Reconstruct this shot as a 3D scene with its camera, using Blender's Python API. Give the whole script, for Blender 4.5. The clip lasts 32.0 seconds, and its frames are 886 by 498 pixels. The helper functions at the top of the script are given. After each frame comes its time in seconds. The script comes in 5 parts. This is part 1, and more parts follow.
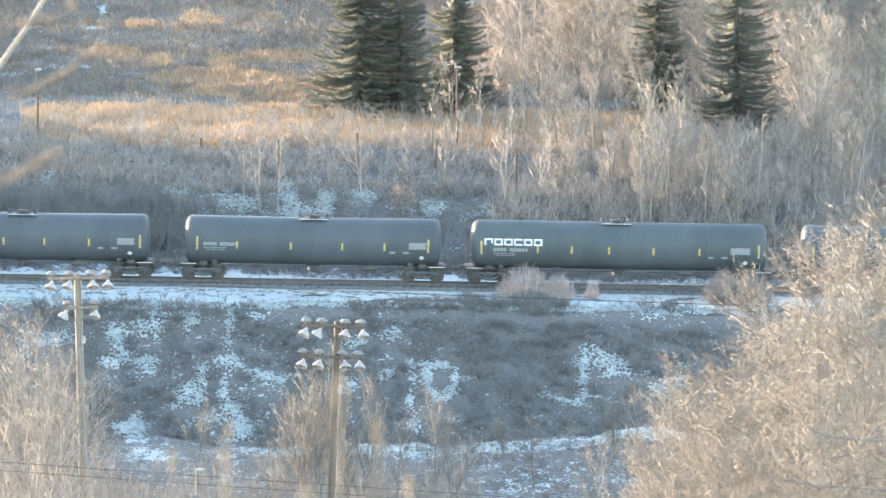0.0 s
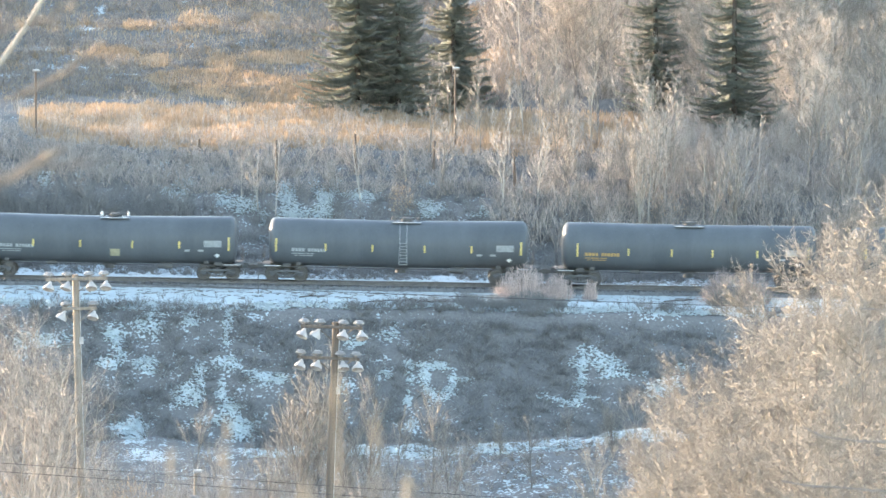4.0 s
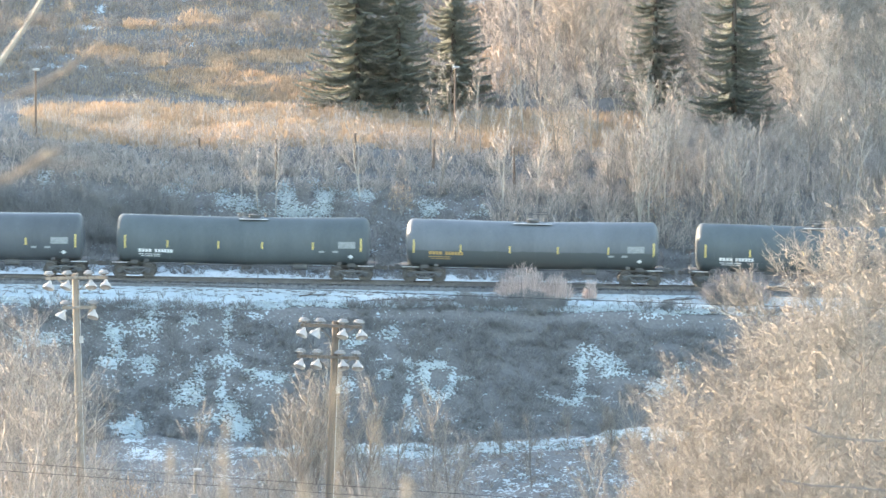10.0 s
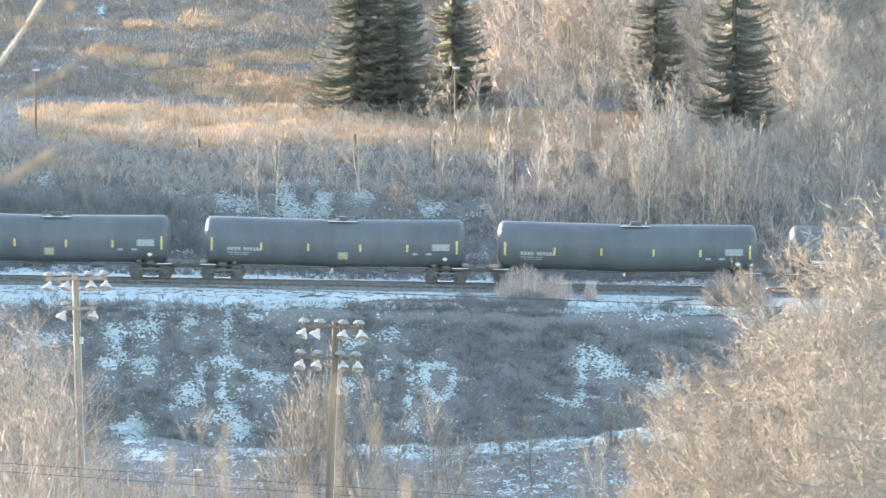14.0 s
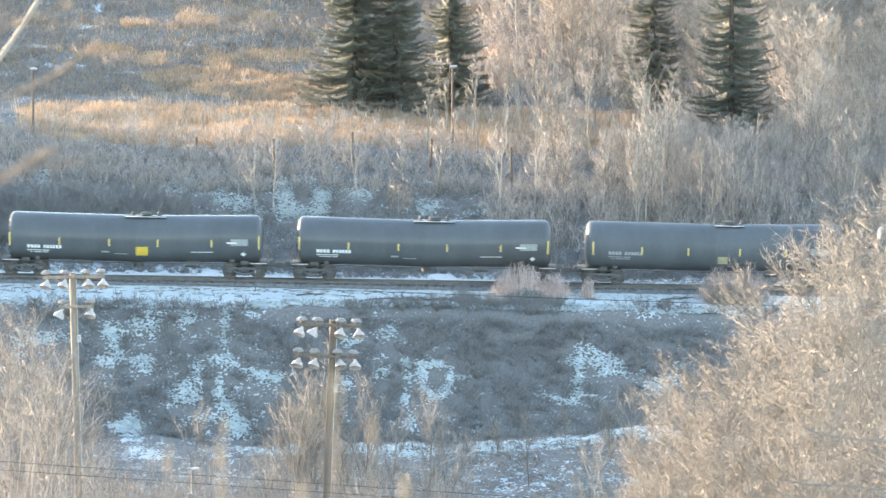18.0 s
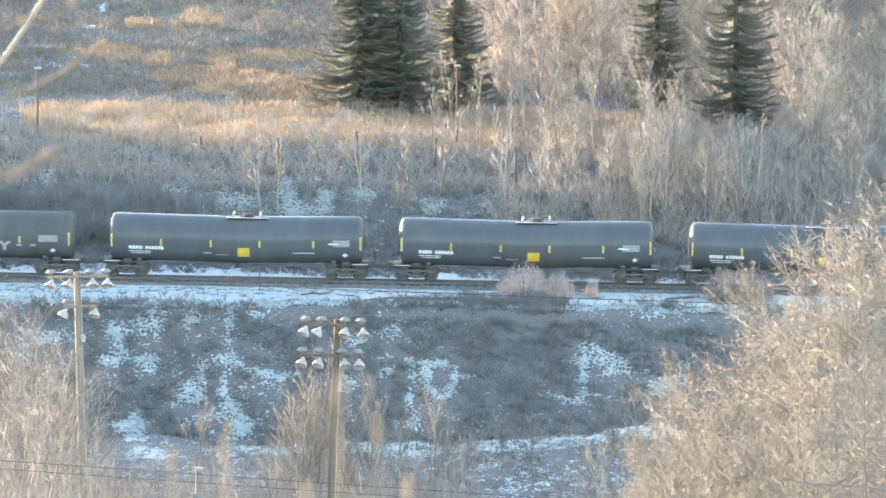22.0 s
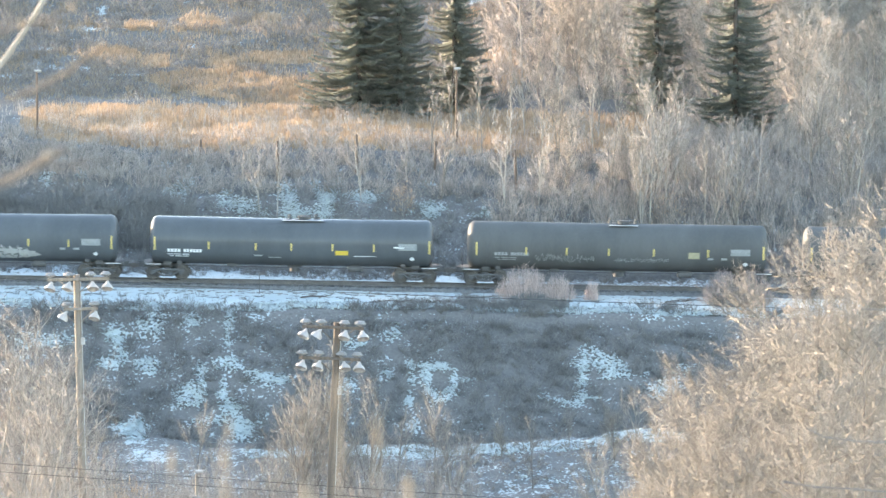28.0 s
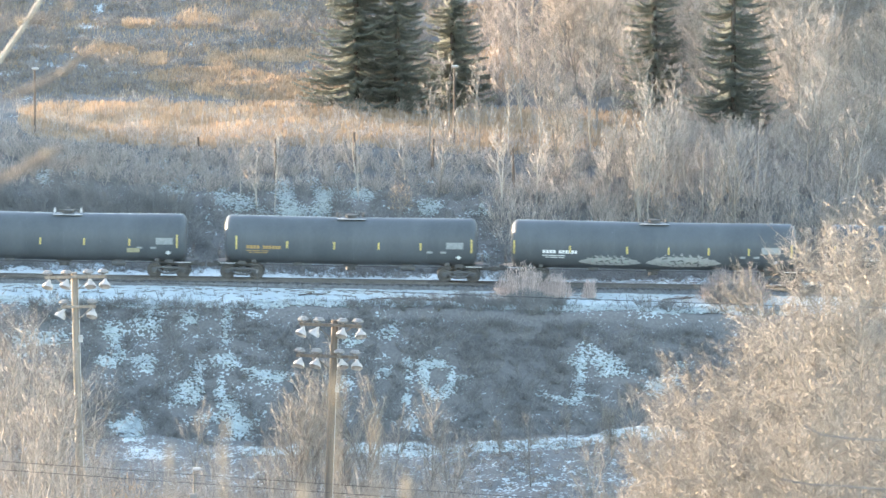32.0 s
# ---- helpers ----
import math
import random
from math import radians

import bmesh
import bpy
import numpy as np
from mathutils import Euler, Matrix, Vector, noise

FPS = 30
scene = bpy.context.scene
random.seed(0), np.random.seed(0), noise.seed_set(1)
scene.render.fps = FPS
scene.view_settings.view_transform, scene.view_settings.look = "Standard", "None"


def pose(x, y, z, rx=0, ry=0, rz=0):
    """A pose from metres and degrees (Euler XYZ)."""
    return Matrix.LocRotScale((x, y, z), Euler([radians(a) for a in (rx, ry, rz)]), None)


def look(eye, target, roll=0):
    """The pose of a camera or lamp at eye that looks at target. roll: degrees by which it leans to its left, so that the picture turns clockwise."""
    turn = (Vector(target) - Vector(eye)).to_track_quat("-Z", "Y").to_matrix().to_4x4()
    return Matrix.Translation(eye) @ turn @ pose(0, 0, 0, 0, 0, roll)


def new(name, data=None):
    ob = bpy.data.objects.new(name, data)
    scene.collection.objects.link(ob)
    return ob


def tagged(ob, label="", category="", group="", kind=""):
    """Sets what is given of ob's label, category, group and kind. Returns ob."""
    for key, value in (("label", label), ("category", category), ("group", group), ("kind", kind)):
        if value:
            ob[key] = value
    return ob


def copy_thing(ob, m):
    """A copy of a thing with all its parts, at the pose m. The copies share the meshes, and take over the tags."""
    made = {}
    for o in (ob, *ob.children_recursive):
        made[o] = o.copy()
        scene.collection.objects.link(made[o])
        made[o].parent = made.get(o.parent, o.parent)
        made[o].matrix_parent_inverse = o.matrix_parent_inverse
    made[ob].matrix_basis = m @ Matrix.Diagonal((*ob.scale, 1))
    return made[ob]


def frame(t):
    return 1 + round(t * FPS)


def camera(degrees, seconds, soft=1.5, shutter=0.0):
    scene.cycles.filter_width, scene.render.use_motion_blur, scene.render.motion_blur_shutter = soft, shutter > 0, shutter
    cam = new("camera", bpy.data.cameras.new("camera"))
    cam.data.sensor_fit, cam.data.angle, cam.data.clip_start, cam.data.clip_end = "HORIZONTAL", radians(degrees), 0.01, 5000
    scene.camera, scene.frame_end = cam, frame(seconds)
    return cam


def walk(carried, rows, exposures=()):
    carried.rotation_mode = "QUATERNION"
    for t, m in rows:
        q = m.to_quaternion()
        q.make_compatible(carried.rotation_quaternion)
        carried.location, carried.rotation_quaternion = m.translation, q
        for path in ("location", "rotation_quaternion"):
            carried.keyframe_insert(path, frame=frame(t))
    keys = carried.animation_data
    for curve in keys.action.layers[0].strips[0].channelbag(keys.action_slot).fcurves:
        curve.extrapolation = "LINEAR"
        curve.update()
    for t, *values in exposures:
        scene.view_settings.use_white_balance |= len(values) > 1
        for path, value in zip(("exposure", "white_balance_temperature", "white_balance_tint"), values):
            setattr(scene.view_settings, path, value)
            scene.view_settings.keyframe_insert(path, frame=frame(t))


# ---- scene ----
EXPO, KELVIN, TINT, SKY, SUN = 3.12, 7520, 15.4, 0.15, 2.5    # stops, white balance, sky strength, sun strength
# Camera: a long lens on a hillside, looking across a valley at a railway line.
DEG = 9.05
cam = camera(DEG, 32.0, soft=1.5, shutter=0.3)
cam.data.dof.use_dof = True
cam.data.dof.focus_distance = 345.0
cam.data.dof.aperture_fstop = 13.0
ROWS = [
    (0, pose(0, 0, 30, 85.4400, 0, 0.0000)),
    (0.5, pose(0, 0, 30, 85.4477, 0, -0.0266)),
    (1, pose(0, 0, 30, 85.4388, 0, -0.0322)),
    (1.5, pose(0, 0, 30, 85.4367, 0, -0.0288)),
    (2, pose(0, 0, 30, 85.4477, 0, -0.0211)),
    (2.5, pose(0, 0, 30, 85.4477, 0, -0.0388)),
    (3, pose(0, 0, 30, 85.4477, 0, -0.0455)),
    (3.5, pose(0, 0, 30, 85.4477, 0, -0.0322)),
    (5.5, pose(0, 0, 30, 85.4566, 0, -0.0056)),
    (6, pose(0, 0, 30, 85.4388, 0, 0.0033)),
    (6.5, pose(0, 0, 30, 85.4500, 0, 0.0155)),
    (7, pose(0, 0, 30, 85.4489, 0, 0.0122)),
    (7.5, pose(0, 0, 30, 85.4566, 0, -0.0078)),
    (8, pose(0, 0, 30, 85.4477, 0, -0.0233)),
    (8.5, pose(0, 0, 30, 85.4388, 0, -0.0421)),
    (9, pose(0, 0, 30, 85.4388, 0, -0.0167)),
    (9.5, pose(0, 0, 30, 85.4388, 0, -0.0233)),
    (10, pose(0, 0, 30, 85.4388, 0, -0.0211)),
    (10.5, pose(0, 0, 30, 85.4477, 0, -0.0233)),
    (11, pose(0, 0, 30, 85.4488, 0, -0.0244)),
    (11.5, pose(0, 0, 30, 85.4388, 0, -0.0122)),
    (12, pose(0, 0, 30, 85.4411, 0, -0.0166)),
    (12.5, pose(0, 0, 30, 85.4566, 0, -0.0299)),
    (13, pose(0, 0, 30, 85.4467, 0, -0.0122)),
    (13.5, pose(0, 0, 30, 85.4410, 0, -0.0056)),
    (14, pose(0, 0, 30, 85.4477, 0, -0.0200)),
    (14.5, pose(0, 0, 30, 85.4311, 0, -0.0056)),
    (16.5, pose(0, 0, 30, 85.4477, 0, -0.0476)),
    (17, pose(0, 0, 30, 85.4555, 0, -0.0476)),
    (17.5, pose(0, 0, 30, 85.4388, 0, -0.0398)),
    (18, pose(0, 0, 30, 85.4300, 0, -0.0476)),
    (18.5, pose(0, 0, 30, 85.4201, 0, -0.0288)),
    (19, pose(0, 0, 30, 85.4300, 0, -0.0122)),
    (19.5, pose(0, 0, 30, 85.4323, 0, -0.0234)),
    (20, pose(0, 0, 30, 85.4477, 0, -0.0222)),
    (20.5, pose(0, 0, 30, 85.4422, 0, -0.0200)),
    (21, pose(0, 0, 30, 85.4311, 0, 0.0077)),
    (21.5, pose(0, 0, 30, 85.4201, 0, -0.0033)),
    (22, pose(0, 0, 30, 85.4245, 0, -0.0033)),
    (22.5, pose(0, 0, 30, 85.4388, 0, -0.0211)),
    (23, pose(0, 0, 30, 85.4477, 0, -0.0321)),
    (23.5, pose(0, 0, 30, 85.4388, 0, -0.0388)),
    (24, pose(0, 0, 30, 85.4234, 0, -0.0421)),
    (24.5, pose(0, 0, 30, 85.4477, 0, -0.0311)),
    (25, pose(0, 0, 30, 85.4566, 0, -0.0211)),
    (25.5, pose(0, 0, 30, 85.4477, 0, -0.0078)),
    (27.5, pose(0, 0, 30, 85.4743, 0, -0.0299)),
    (28, pose(0, 0, 30, 85.4532, 0, -0.0056)),
    (28.5, pose(0, 0, 30, 85.4566, 0, -0.0089)),
    (29, pose(0, 0, 30, 85.4477, 0, 0.0144)),
    (29.5, pose(0, 0, 30, 85.4344, 0, 0.0232)),
    (30, pose(0, 0, 30, 85.4190, 0, 0.0210)),
    (30.5, pose(0, 0, 30, 85.4212, 0, 0.0144)),
    (31, pose(0, 0, 30, 85.4190, 0, 0.0055)),
    (31.5, pose(0, 0, 30, 85.4122, 0, -0.0166)),
    (32, pose(0, 0, 30, 85.4300, 0, -0.0299)),
]
walk(cam, ROWS, exposures=[(0, EXPO, KELVIN, TINT), (32, EXPO, KELVIN, TINT)])

# Low winter sun from behind the left end of the line, clear sky.
SUN_EL, SUN_AZ = 9.0, 36.0          # elevation; degrees beyond the line of the track, towards the far hill
sun_dir = Vector((-math.cos(radians(SUN_AZ)) * math.cos(radians(SUN_EL)),
                  math.sin(radians(SUN_AZ)) * math.cos(radians(SUN_EL)), math.sin(radians(SUN_EL))))
world = bpy.data.worlds.new("sky")
scene.world = world
world.use_nodes = True
wn = world.node_tree.nodes
sky = wn.new("ShaderNodeTexSky")
sky.sky_type, sky.sun_disc = "NISHITA", False
sky.sun_elevation = radians(SUN_EL)
sky.sun_rotation = math.atan2(sun_dir.x, sun_dir.y)
sky.air_density, sky.dust_density, sky.ozone_density = 1.0, 0.6, 1.5
wn["Background"].inputs["Strength"].default_value = SKY
world.node_tree.links.new(sky.outputs[0], wn["Background"].inputs["Color"])
lamp = bpy.data.lights.new("sun", "SUN")
lamp.energy, lamp.angle, lamp.color = SUN, radians(0.6), (1.0, 0.86, 0.70)
sun = new("sun", lamp)
sun.matrix_world = look(tuple(sun_dir * 100), (0, 0, 0))


# ---- materials ----
def material(name, low, high, scale=3.0, rough=0.8, metal=0.0, fine=40.0, bump=0.2, vary=0.0, coat=0.0, stretch=None, translucent=0.0, island=0.0):
    """A two-scale noise material between two colours; vary: change from object to object; island: from piece to piece."""
    m = bpy.data.materials.new(name)
    m.use_nodes = True
    nt = m.node_tree
    n, l = nt.nodes, nt.links
    b = n["Principled BSDF"]
    b.inputs["Roughness"].default_value, b.inputs["Metallic"].default_value = rough, metal
    b.inputs["Coat Weight"].default_value = coat
    b.inputs["Coat Roughness"].default_value = 0.15
    geo = n.new("ShaderNodeTexCoord")
    src = geo.outputs["Object"]
    if stretch:
        mp = n.new("ShaderNodeMapping")
        mp.inputs["Scale"].default_value = stretch
        l.new(src, mp.inputs["Vector"])
        src = mp.outputs["Vector"]
    t1, t2 = n.new("ShaderNodeTexNoise"), n.new("ShaderNodeTexNoise")
    t1.inputs["Scale"].default_value, t2.inputs["Scale"].default_value = scale, fine
    t1.inputs["Detail"].default_value = t2.inputs["Detail"].default_value = 4
    l.new(src, t1.inputs["Vector"]), l.new(src, t2.inputs["Vector"])
    mixf = n.new("ShaderNodeMath")
    mixf.operation = "MULTIPLY_ADD"
    l.new(t1.outputs["Fac"], mixf.inputs[0])
    mixf.inputs[1].default_value = 0.7
    scl = n.new("ShaderNodeMath")
    scl.operation = "MULTIPLY"
    l.new(t2.outputs["Fac"], scl.inputs[0])
    scl.inputs[1].default_value = 0.3
    l.new(scl.outputs[0], mixf.inputs[2])
    fac = mixf.outputs[0]
    for amount, kind in ((vary, "ShaderNodeObjectInfo"), (island, "ShaderNodeNewGeometry")):
        if amount:
            info = n.new(kind)
            out = info.outputs["Random"] if kind == "ShaderNodeObjectInfo" else info.outputs["Random Per Island"]
            add = n.new("ShaderNodeMath")
            add.operation = "MULTIPLY_ADD"
            l.new(out, add.inputs[0])
            add.inputs[1].default_value = amount
            sub = n.new("ShaderNodeMath")
            sub.operation = "SUBTRACT"
            l.new(fac, sub.inputs[0])
            sub.inputs[1].default_value = amount / 2
            l.new(sub.outputs[0], add.inputs[2])
            fac = add.outputs[0]
    ramp = n.new("ShaderNodeValToRGB")
    ramp.color_ramp.elements[0].position, ramp.color_ramp.elements[1].position = 0.3, 0.7
    ramp.color_ramp.elements[0].color, ramp.color_ramp.elements[1].color = (*low, 1), (*high, 1)
    l.new(fac, ramp.inputs["Fac"])
    l.new(ramp.outputs["Color"], b.inputs["Base Color"])
    if bump:
        bp = n.new("ShaderNodeBump")
        bp.inputs["Strength"].default_value, bp.inputs["Distance"].default_value = bump, 0.02
        l.new(t2.outputs["Fac"], bp.inputs["Height"])
        l.new(bp.outputs["Normal"], b.inputs["Normal"])
    if translucent:
        tr = n.new("ShaderNodeBsdfTranslucent")
        l.new(ramp.outputs["Color"], tr.inputs["Color"])
        mx = n.new("ShaderNodeMixShader")
        mx.inputs["Fac"].default_value = translucent
        l.new(b.outputs[0], mx.inputs[1]), l.new(tr.outputs[0], mx.inputs[2])
        l.new(mx.outputs[0], n["Material Output"].inputs["Surface"])
    return m


def ground_material():
    """Dead grass and leaf litter with snow lying where the mesh's snow attribute, roughened by noise, is high; straw by another attribute."""
    m = bpy.data.materials.new("valley_ground")
    m.use_nodes = True
    nt = m.node_tree
    n, l = nt.nodes, nt.links
    b = n["Principled BSDF"]
    b.inputs["Roughness"].default_value = 0.9
    pos = n.new("ShaderNodeNewGeometry").outputs["Position"]

    def noise_tex(scale, detail=5):
        t = n.new("ShaderNodeTexNoise")
        t.inputs["Scale"].default_value, t.inputs["Detail"].default_value = scale, detail
        l.new(pos, t.inputs["Vector"])
        return t.outputs["Fac"]

    def ramp(fac, a, c0, e, c1):
        r = n.new("ShaderNodeValToRGB")
        r.color_ramp.elements[0].position, r.color_ramp.elements[1].position = a, e
        r.color_ramp.elements[0].color, r.color_ramp.elements[1].color = (*c0, 1), (*c1, 1)
        l.new(fac, r.inputs["Fac"])
        return r.outputs["Color"]

    def calc(op, a, c):
        k = n.new("ShaderNodeMath")
        k.operation = op
        for i, v in enumerate((a, c)):
            if isinstance(v, (int, float)):
                k.inputs[i].default_value = v
            else:
                l.new(v, k.inputs[i])
        return k.outputs[0]

    def mix(fac, a, c):
        k = n.new("ShaderNodeMix")
        k.data_type = "RGBA"
        l.new(fac, k.inputs["Factor"]), l.new(a, k.inputs["A"]), l.new(c, k.inputs["B"])
        return k.outputs["Result"]

    def attribute(name):
        a = n.new("ShaderNodeAttribute")
        a.attribute_name = name
        return a.outputs["Fac"]

    fine, mid, big = noise_tex(5.5), noise_tex(1.2), noise_tex(0.25)
    litter = ramp(fine, 0.3, (0.116, 0.116, 0.113), 0.7, (0.186, 0.182, 0.175))
    straw = ramp(mid, 0.3, (0.33, 0.235, 0.165), 0.7, (0.49, 0.365, 0.26))
    # blue-grey of shaded, hazy snow is put into the base colour
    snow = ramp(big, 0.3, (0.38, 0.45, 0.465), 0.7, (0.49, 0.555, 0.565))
    gravel = ramp(noise_tex(14.0), 0.3, (0.09, 0.085, 0.08), 0.7, (0.24, 0.22, 0.2))
    edge = calc("ADD", calc("MULTIPLY", calc("SUBTRACT", mid, 0.5), 1.5), calc("MULTIPLY", calc("SUBTRACT", fine, 0.5), 2.3))
    cover = calc("ADD", attribute("snow"), edge)
    mask = ramp(cover, 0.47, (0, 0, 0), 0.55, (1, 1, 1))
    smask = ramp(calc("ADD", attribute("straw"), calc("MULTIPLY", edge, 0.5)), 0.4, (0, 0, 0), 0.65, (1, 1, 1))
    base = mix(smask, litter, straw)
    base = mix(attribute("gravel"), base, gravel)
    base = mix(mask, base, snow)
    l.new(base, b.inputs["Base Color"])
    bp = n.new("ShaderNodeBump")
    bp.inputs["Strength"].default_value, bp.inputs["Distance"].default_value = 0.6, 0.08
    l.new(calc("ADD", fine, calc("MULTIPLY", mask, 0.6)), bp.inputs["Height"])
    l.new(bp.outputs["Normal"], b.inputs["Normal"])
    return m


GROUND = ground_material()
BARK_PALE = material("aspen_bark", (0.19, 0.172, 0.152), (0.38, 0.35, 0.315), 2.5, 0.85, fine=18, vary=0.6)
BARK_WHITE = material("white_aspen_bark", (0.26, 0.235, 0.21), (0.46, 0.42, 0.38), 2.0, 0.8, fine=12, vary=0.3)
TWIG = material("grey_brown_twigs", (0.22, 0.188, 0.16), (0.50, 0.44, 0.385), 0.6, 0.85, fine=6, bump=0, vary=0.5, island=0.8)
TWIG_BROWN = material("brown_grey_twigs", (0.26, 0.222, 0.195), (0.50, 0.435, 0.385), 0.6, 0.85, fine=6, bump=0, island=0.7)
TWIG_PALE = material("pale_pinkish_twigs", (0.185, 0.165, 0.146), (0.40, 0.362, 0.325), 0.6, 0.8, fine=6, bump=0, vary=0.3, island=0.9, translucent=0.1)
TWIG_WARM = material("tan_willow_twigs", (0.205, 0.186, 0.163), (0.345, 0.316, 0.28), 0.5, 0.8, fine=5, bump=0, vary=0.2, island=0.45, translucent=0.15)
TWIG_HILL = material("dull_hill_twigs", (0.19, 0.165, 0.145), (0.35, 0.305, 0.268), 0.6, 0.85, fine=6, bump=0, island=0.5)
# greyer and darker than TWIG_BROWN: the bank's and slope's shade is in the colour
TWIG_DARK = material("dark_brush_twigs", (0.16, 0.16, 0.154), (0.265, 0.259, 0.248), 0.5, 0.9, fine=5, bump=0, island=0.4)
# reddish bushes: missing sunlight is put into TWIG_RED, shade into TWIG_ROSE
TWIG_RED = material("sunlit_reddish_twigs", (0.42, 0.325, 0.285), (0.74, 0.59, 0.52), 0.5, 0.9, fine=5, bump=0, island=0.7)
TWIG_ROSE = material("dull_rose_brown_twigs", (0.30, 0.235, 0.21), (0.50, 0.40, 0.36), 0.5, 0.9, fine=5, bump=0, island=0.5)
STRAW = material("dry_straw_grass", (0.36, 0.256, 0.175), (0.56, 0.412, 0.29), 0.35, 0.8, fine=3, bump=0, island=0.6, translucent=0.32)
STALK = material("dull_dry_stalk", (0.22, 0.17, 0.125), (0.36, 0.285, 0.21), 4.0, 0.85, fine=30, bump=0)
NEAR_BARK = material("brown_near_twig_bark", (0.15, 0.115, 0.09), (0.27, 0.205, 0.16), 30.0, 0.85, fine=200, bump=0.1)
PALE_BARK = material("pale_dry_twig_bark", (0.30, 0.265, 0.225), (0.46, 0.41, 0.35), 30.0, 0.8, fine=200, bump=0.1)
# same blue-grey shade tint in its colour as the ground's snow
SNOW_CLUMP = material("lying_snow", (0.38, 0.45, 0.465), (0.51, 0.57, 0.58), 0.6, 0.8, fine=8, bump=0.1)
DULL_STRAW = material("dull_brown_turf", (0.24, 0.187, 0.138), (0.42, 0.335, 0.248), 0.4, 0.85, fine=4, bump=0, island=0.5, translucent=0.2)
LEAF = material("dead_orange_leaves", (0.33, 0.235, 0.16), (0.54, 0.405, 0.29), 1.0, 0.75, fine=8, bump=0, island=0.8, translucent=0.3)
NEEDLE = material("spruce_needles", (0.21, 0.235, 0.215), (0.34, 0.36, 0.31), 1.2, 0.7, fine=10, bump=0, island=0.6, translucent=0.55)
BARK_DARK = material("dark_spruce_bark", (0.06, 0.05, 0.042), (0.12, 0.10, 0.085), 6, 0.9)
POLE_WOOD = material("weathered_pole_wood", (0.19, 0.16, 0.13), (0.37, 0.32, 0.27), 1.5, 0.85, fine=14, stretch=(6, 6, 0.4))
POLE_DARK = material("dark_pole_wood", (0.09, 0.073, 0.06), (0.20, 0.165, 0.138), 1.5, 0.85, fine=14, stretch=(6, 6, 0.4))
POST_WOOD = material("dark_post_wood", (0.10, 0.07, 0.055), (0.20, 0.15, 0.12), 2, 0.9, stretch=(6, 6, 0.5))
GALV = material("galvanised_steel", (0.42, 0.42, 0.42), (0.60, 0.60, 0.59), 4, 0.5, 0.6)
HOUSING = material("grey_ballast_housing", (0.20, 0.195, 0.19), (0.31, 0.30, 0.29), 5, 0.6)
ENAMEL = material("white_enamel_reflector", (0.38, 0.35, 0.33), (0.52, 0.485, 0.455), 4, 0.45, bump=0.05, coat=0.15)
WIRE = material("cable_black", (0.03, 0.03, 0.03), (0.07, 0.07, 0.07), 5, 0.6, bump=0)
RAIL = material("rusty_rail_steel", (0.12, 0.115, 0.112), (0.20, 0.192, 0.185), 3, 0.6, 0.5)
TIE = material("weathered_sleeper", (0.09, 0.088, 0.086), (0.17, 0.165, 0.16), 5, 0.9, vary=0.4)
BALLAST = material("ballast_stone", (0.11, 0.114, 0.115), (0.22, 0.224, 0.222), 4, 0.9, bump=0.5, island=0.8)


def tank_paint(name, low, high, rough, coat):
    """Tank paint: streaked dust over paint, its seams and grime running downwards."""
    m = material(name, low, high, 0.5, rough, 0.0, fine=9, bump=0.05, coat=coat, stretch=(1.5, 1.0, 0.35))
    m.node_tree.nodes["Principled BSDF"].inputs["Specular IOR Level"].default_value = 0.25 if coat else 0.15
    return m


def two_tone(name, upper, lower, line):
    """Tank paint with a darker lower half below a ragged line."""
    m = tank_paint(name, upper[0], upper[1], 0.42, 0.0)
    n, l = m.node_tree.nodes, m.node_tree.links
    b = n["Principled BSDF"]
    top = b.inputs["Base Color"].links[0].from_socket
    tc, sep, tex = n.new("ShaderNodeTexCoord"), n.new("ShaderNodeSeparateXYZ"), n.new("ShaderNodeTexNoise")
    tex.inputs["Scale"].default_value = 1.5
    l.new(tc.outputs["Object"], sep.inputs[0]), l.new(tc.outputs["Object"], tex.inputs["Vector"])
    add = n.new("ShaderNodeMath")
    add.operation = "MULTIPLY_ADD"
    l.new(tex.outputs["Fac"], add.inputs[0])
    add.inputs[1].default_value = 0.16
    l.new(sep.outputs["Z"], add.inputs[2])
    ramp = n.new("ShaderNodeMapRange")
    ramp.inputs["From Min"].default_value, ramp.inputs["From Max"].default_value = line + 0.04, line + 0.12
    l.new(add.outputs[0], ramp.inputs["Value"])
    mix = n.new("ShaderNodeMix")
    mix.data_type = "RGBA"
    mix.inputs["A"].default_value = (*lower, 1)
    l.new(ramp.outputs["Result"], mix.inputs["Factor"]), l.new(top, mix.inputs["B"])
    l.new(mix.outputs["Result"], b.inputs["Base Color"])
    return m


# blacks lifted towards blue-grey: haze is put into these colours, besides dust
PAINT = {
    "gloss": tank_paint("glossy_black_tank_paint", (0.082, 0.092, 0.098), (0.112, 0.124, 0.132), 0.26, 0.12),
    "matt": tank_paint("hazy_dusty_black_tank_paint", (0.085, 0.096, 0.104), (0.125, 0.139, 0.149), 0.36, 0.0),
    "green": tank_paint("faded_green_black_tank_paint", (0.082, 0.098, 0.103), (0.124, 0.144, 0.15), 0.5, 0.0),
    "brown": tank_paint("soot_brown_black_tank_paint", (0.085, 0.09, 0.09), (0.13, 0.134, 0.133), 0.6, 0.0),
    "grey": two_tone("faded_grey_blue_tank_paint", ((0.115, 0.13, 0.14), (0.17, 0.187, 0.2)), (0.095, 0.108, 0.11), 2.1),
}
UNDER = material("grimy_underframe_paint", (0.078, 0.08, 0.081), (0.13, 0.131, 0.13), 3, 0.75)
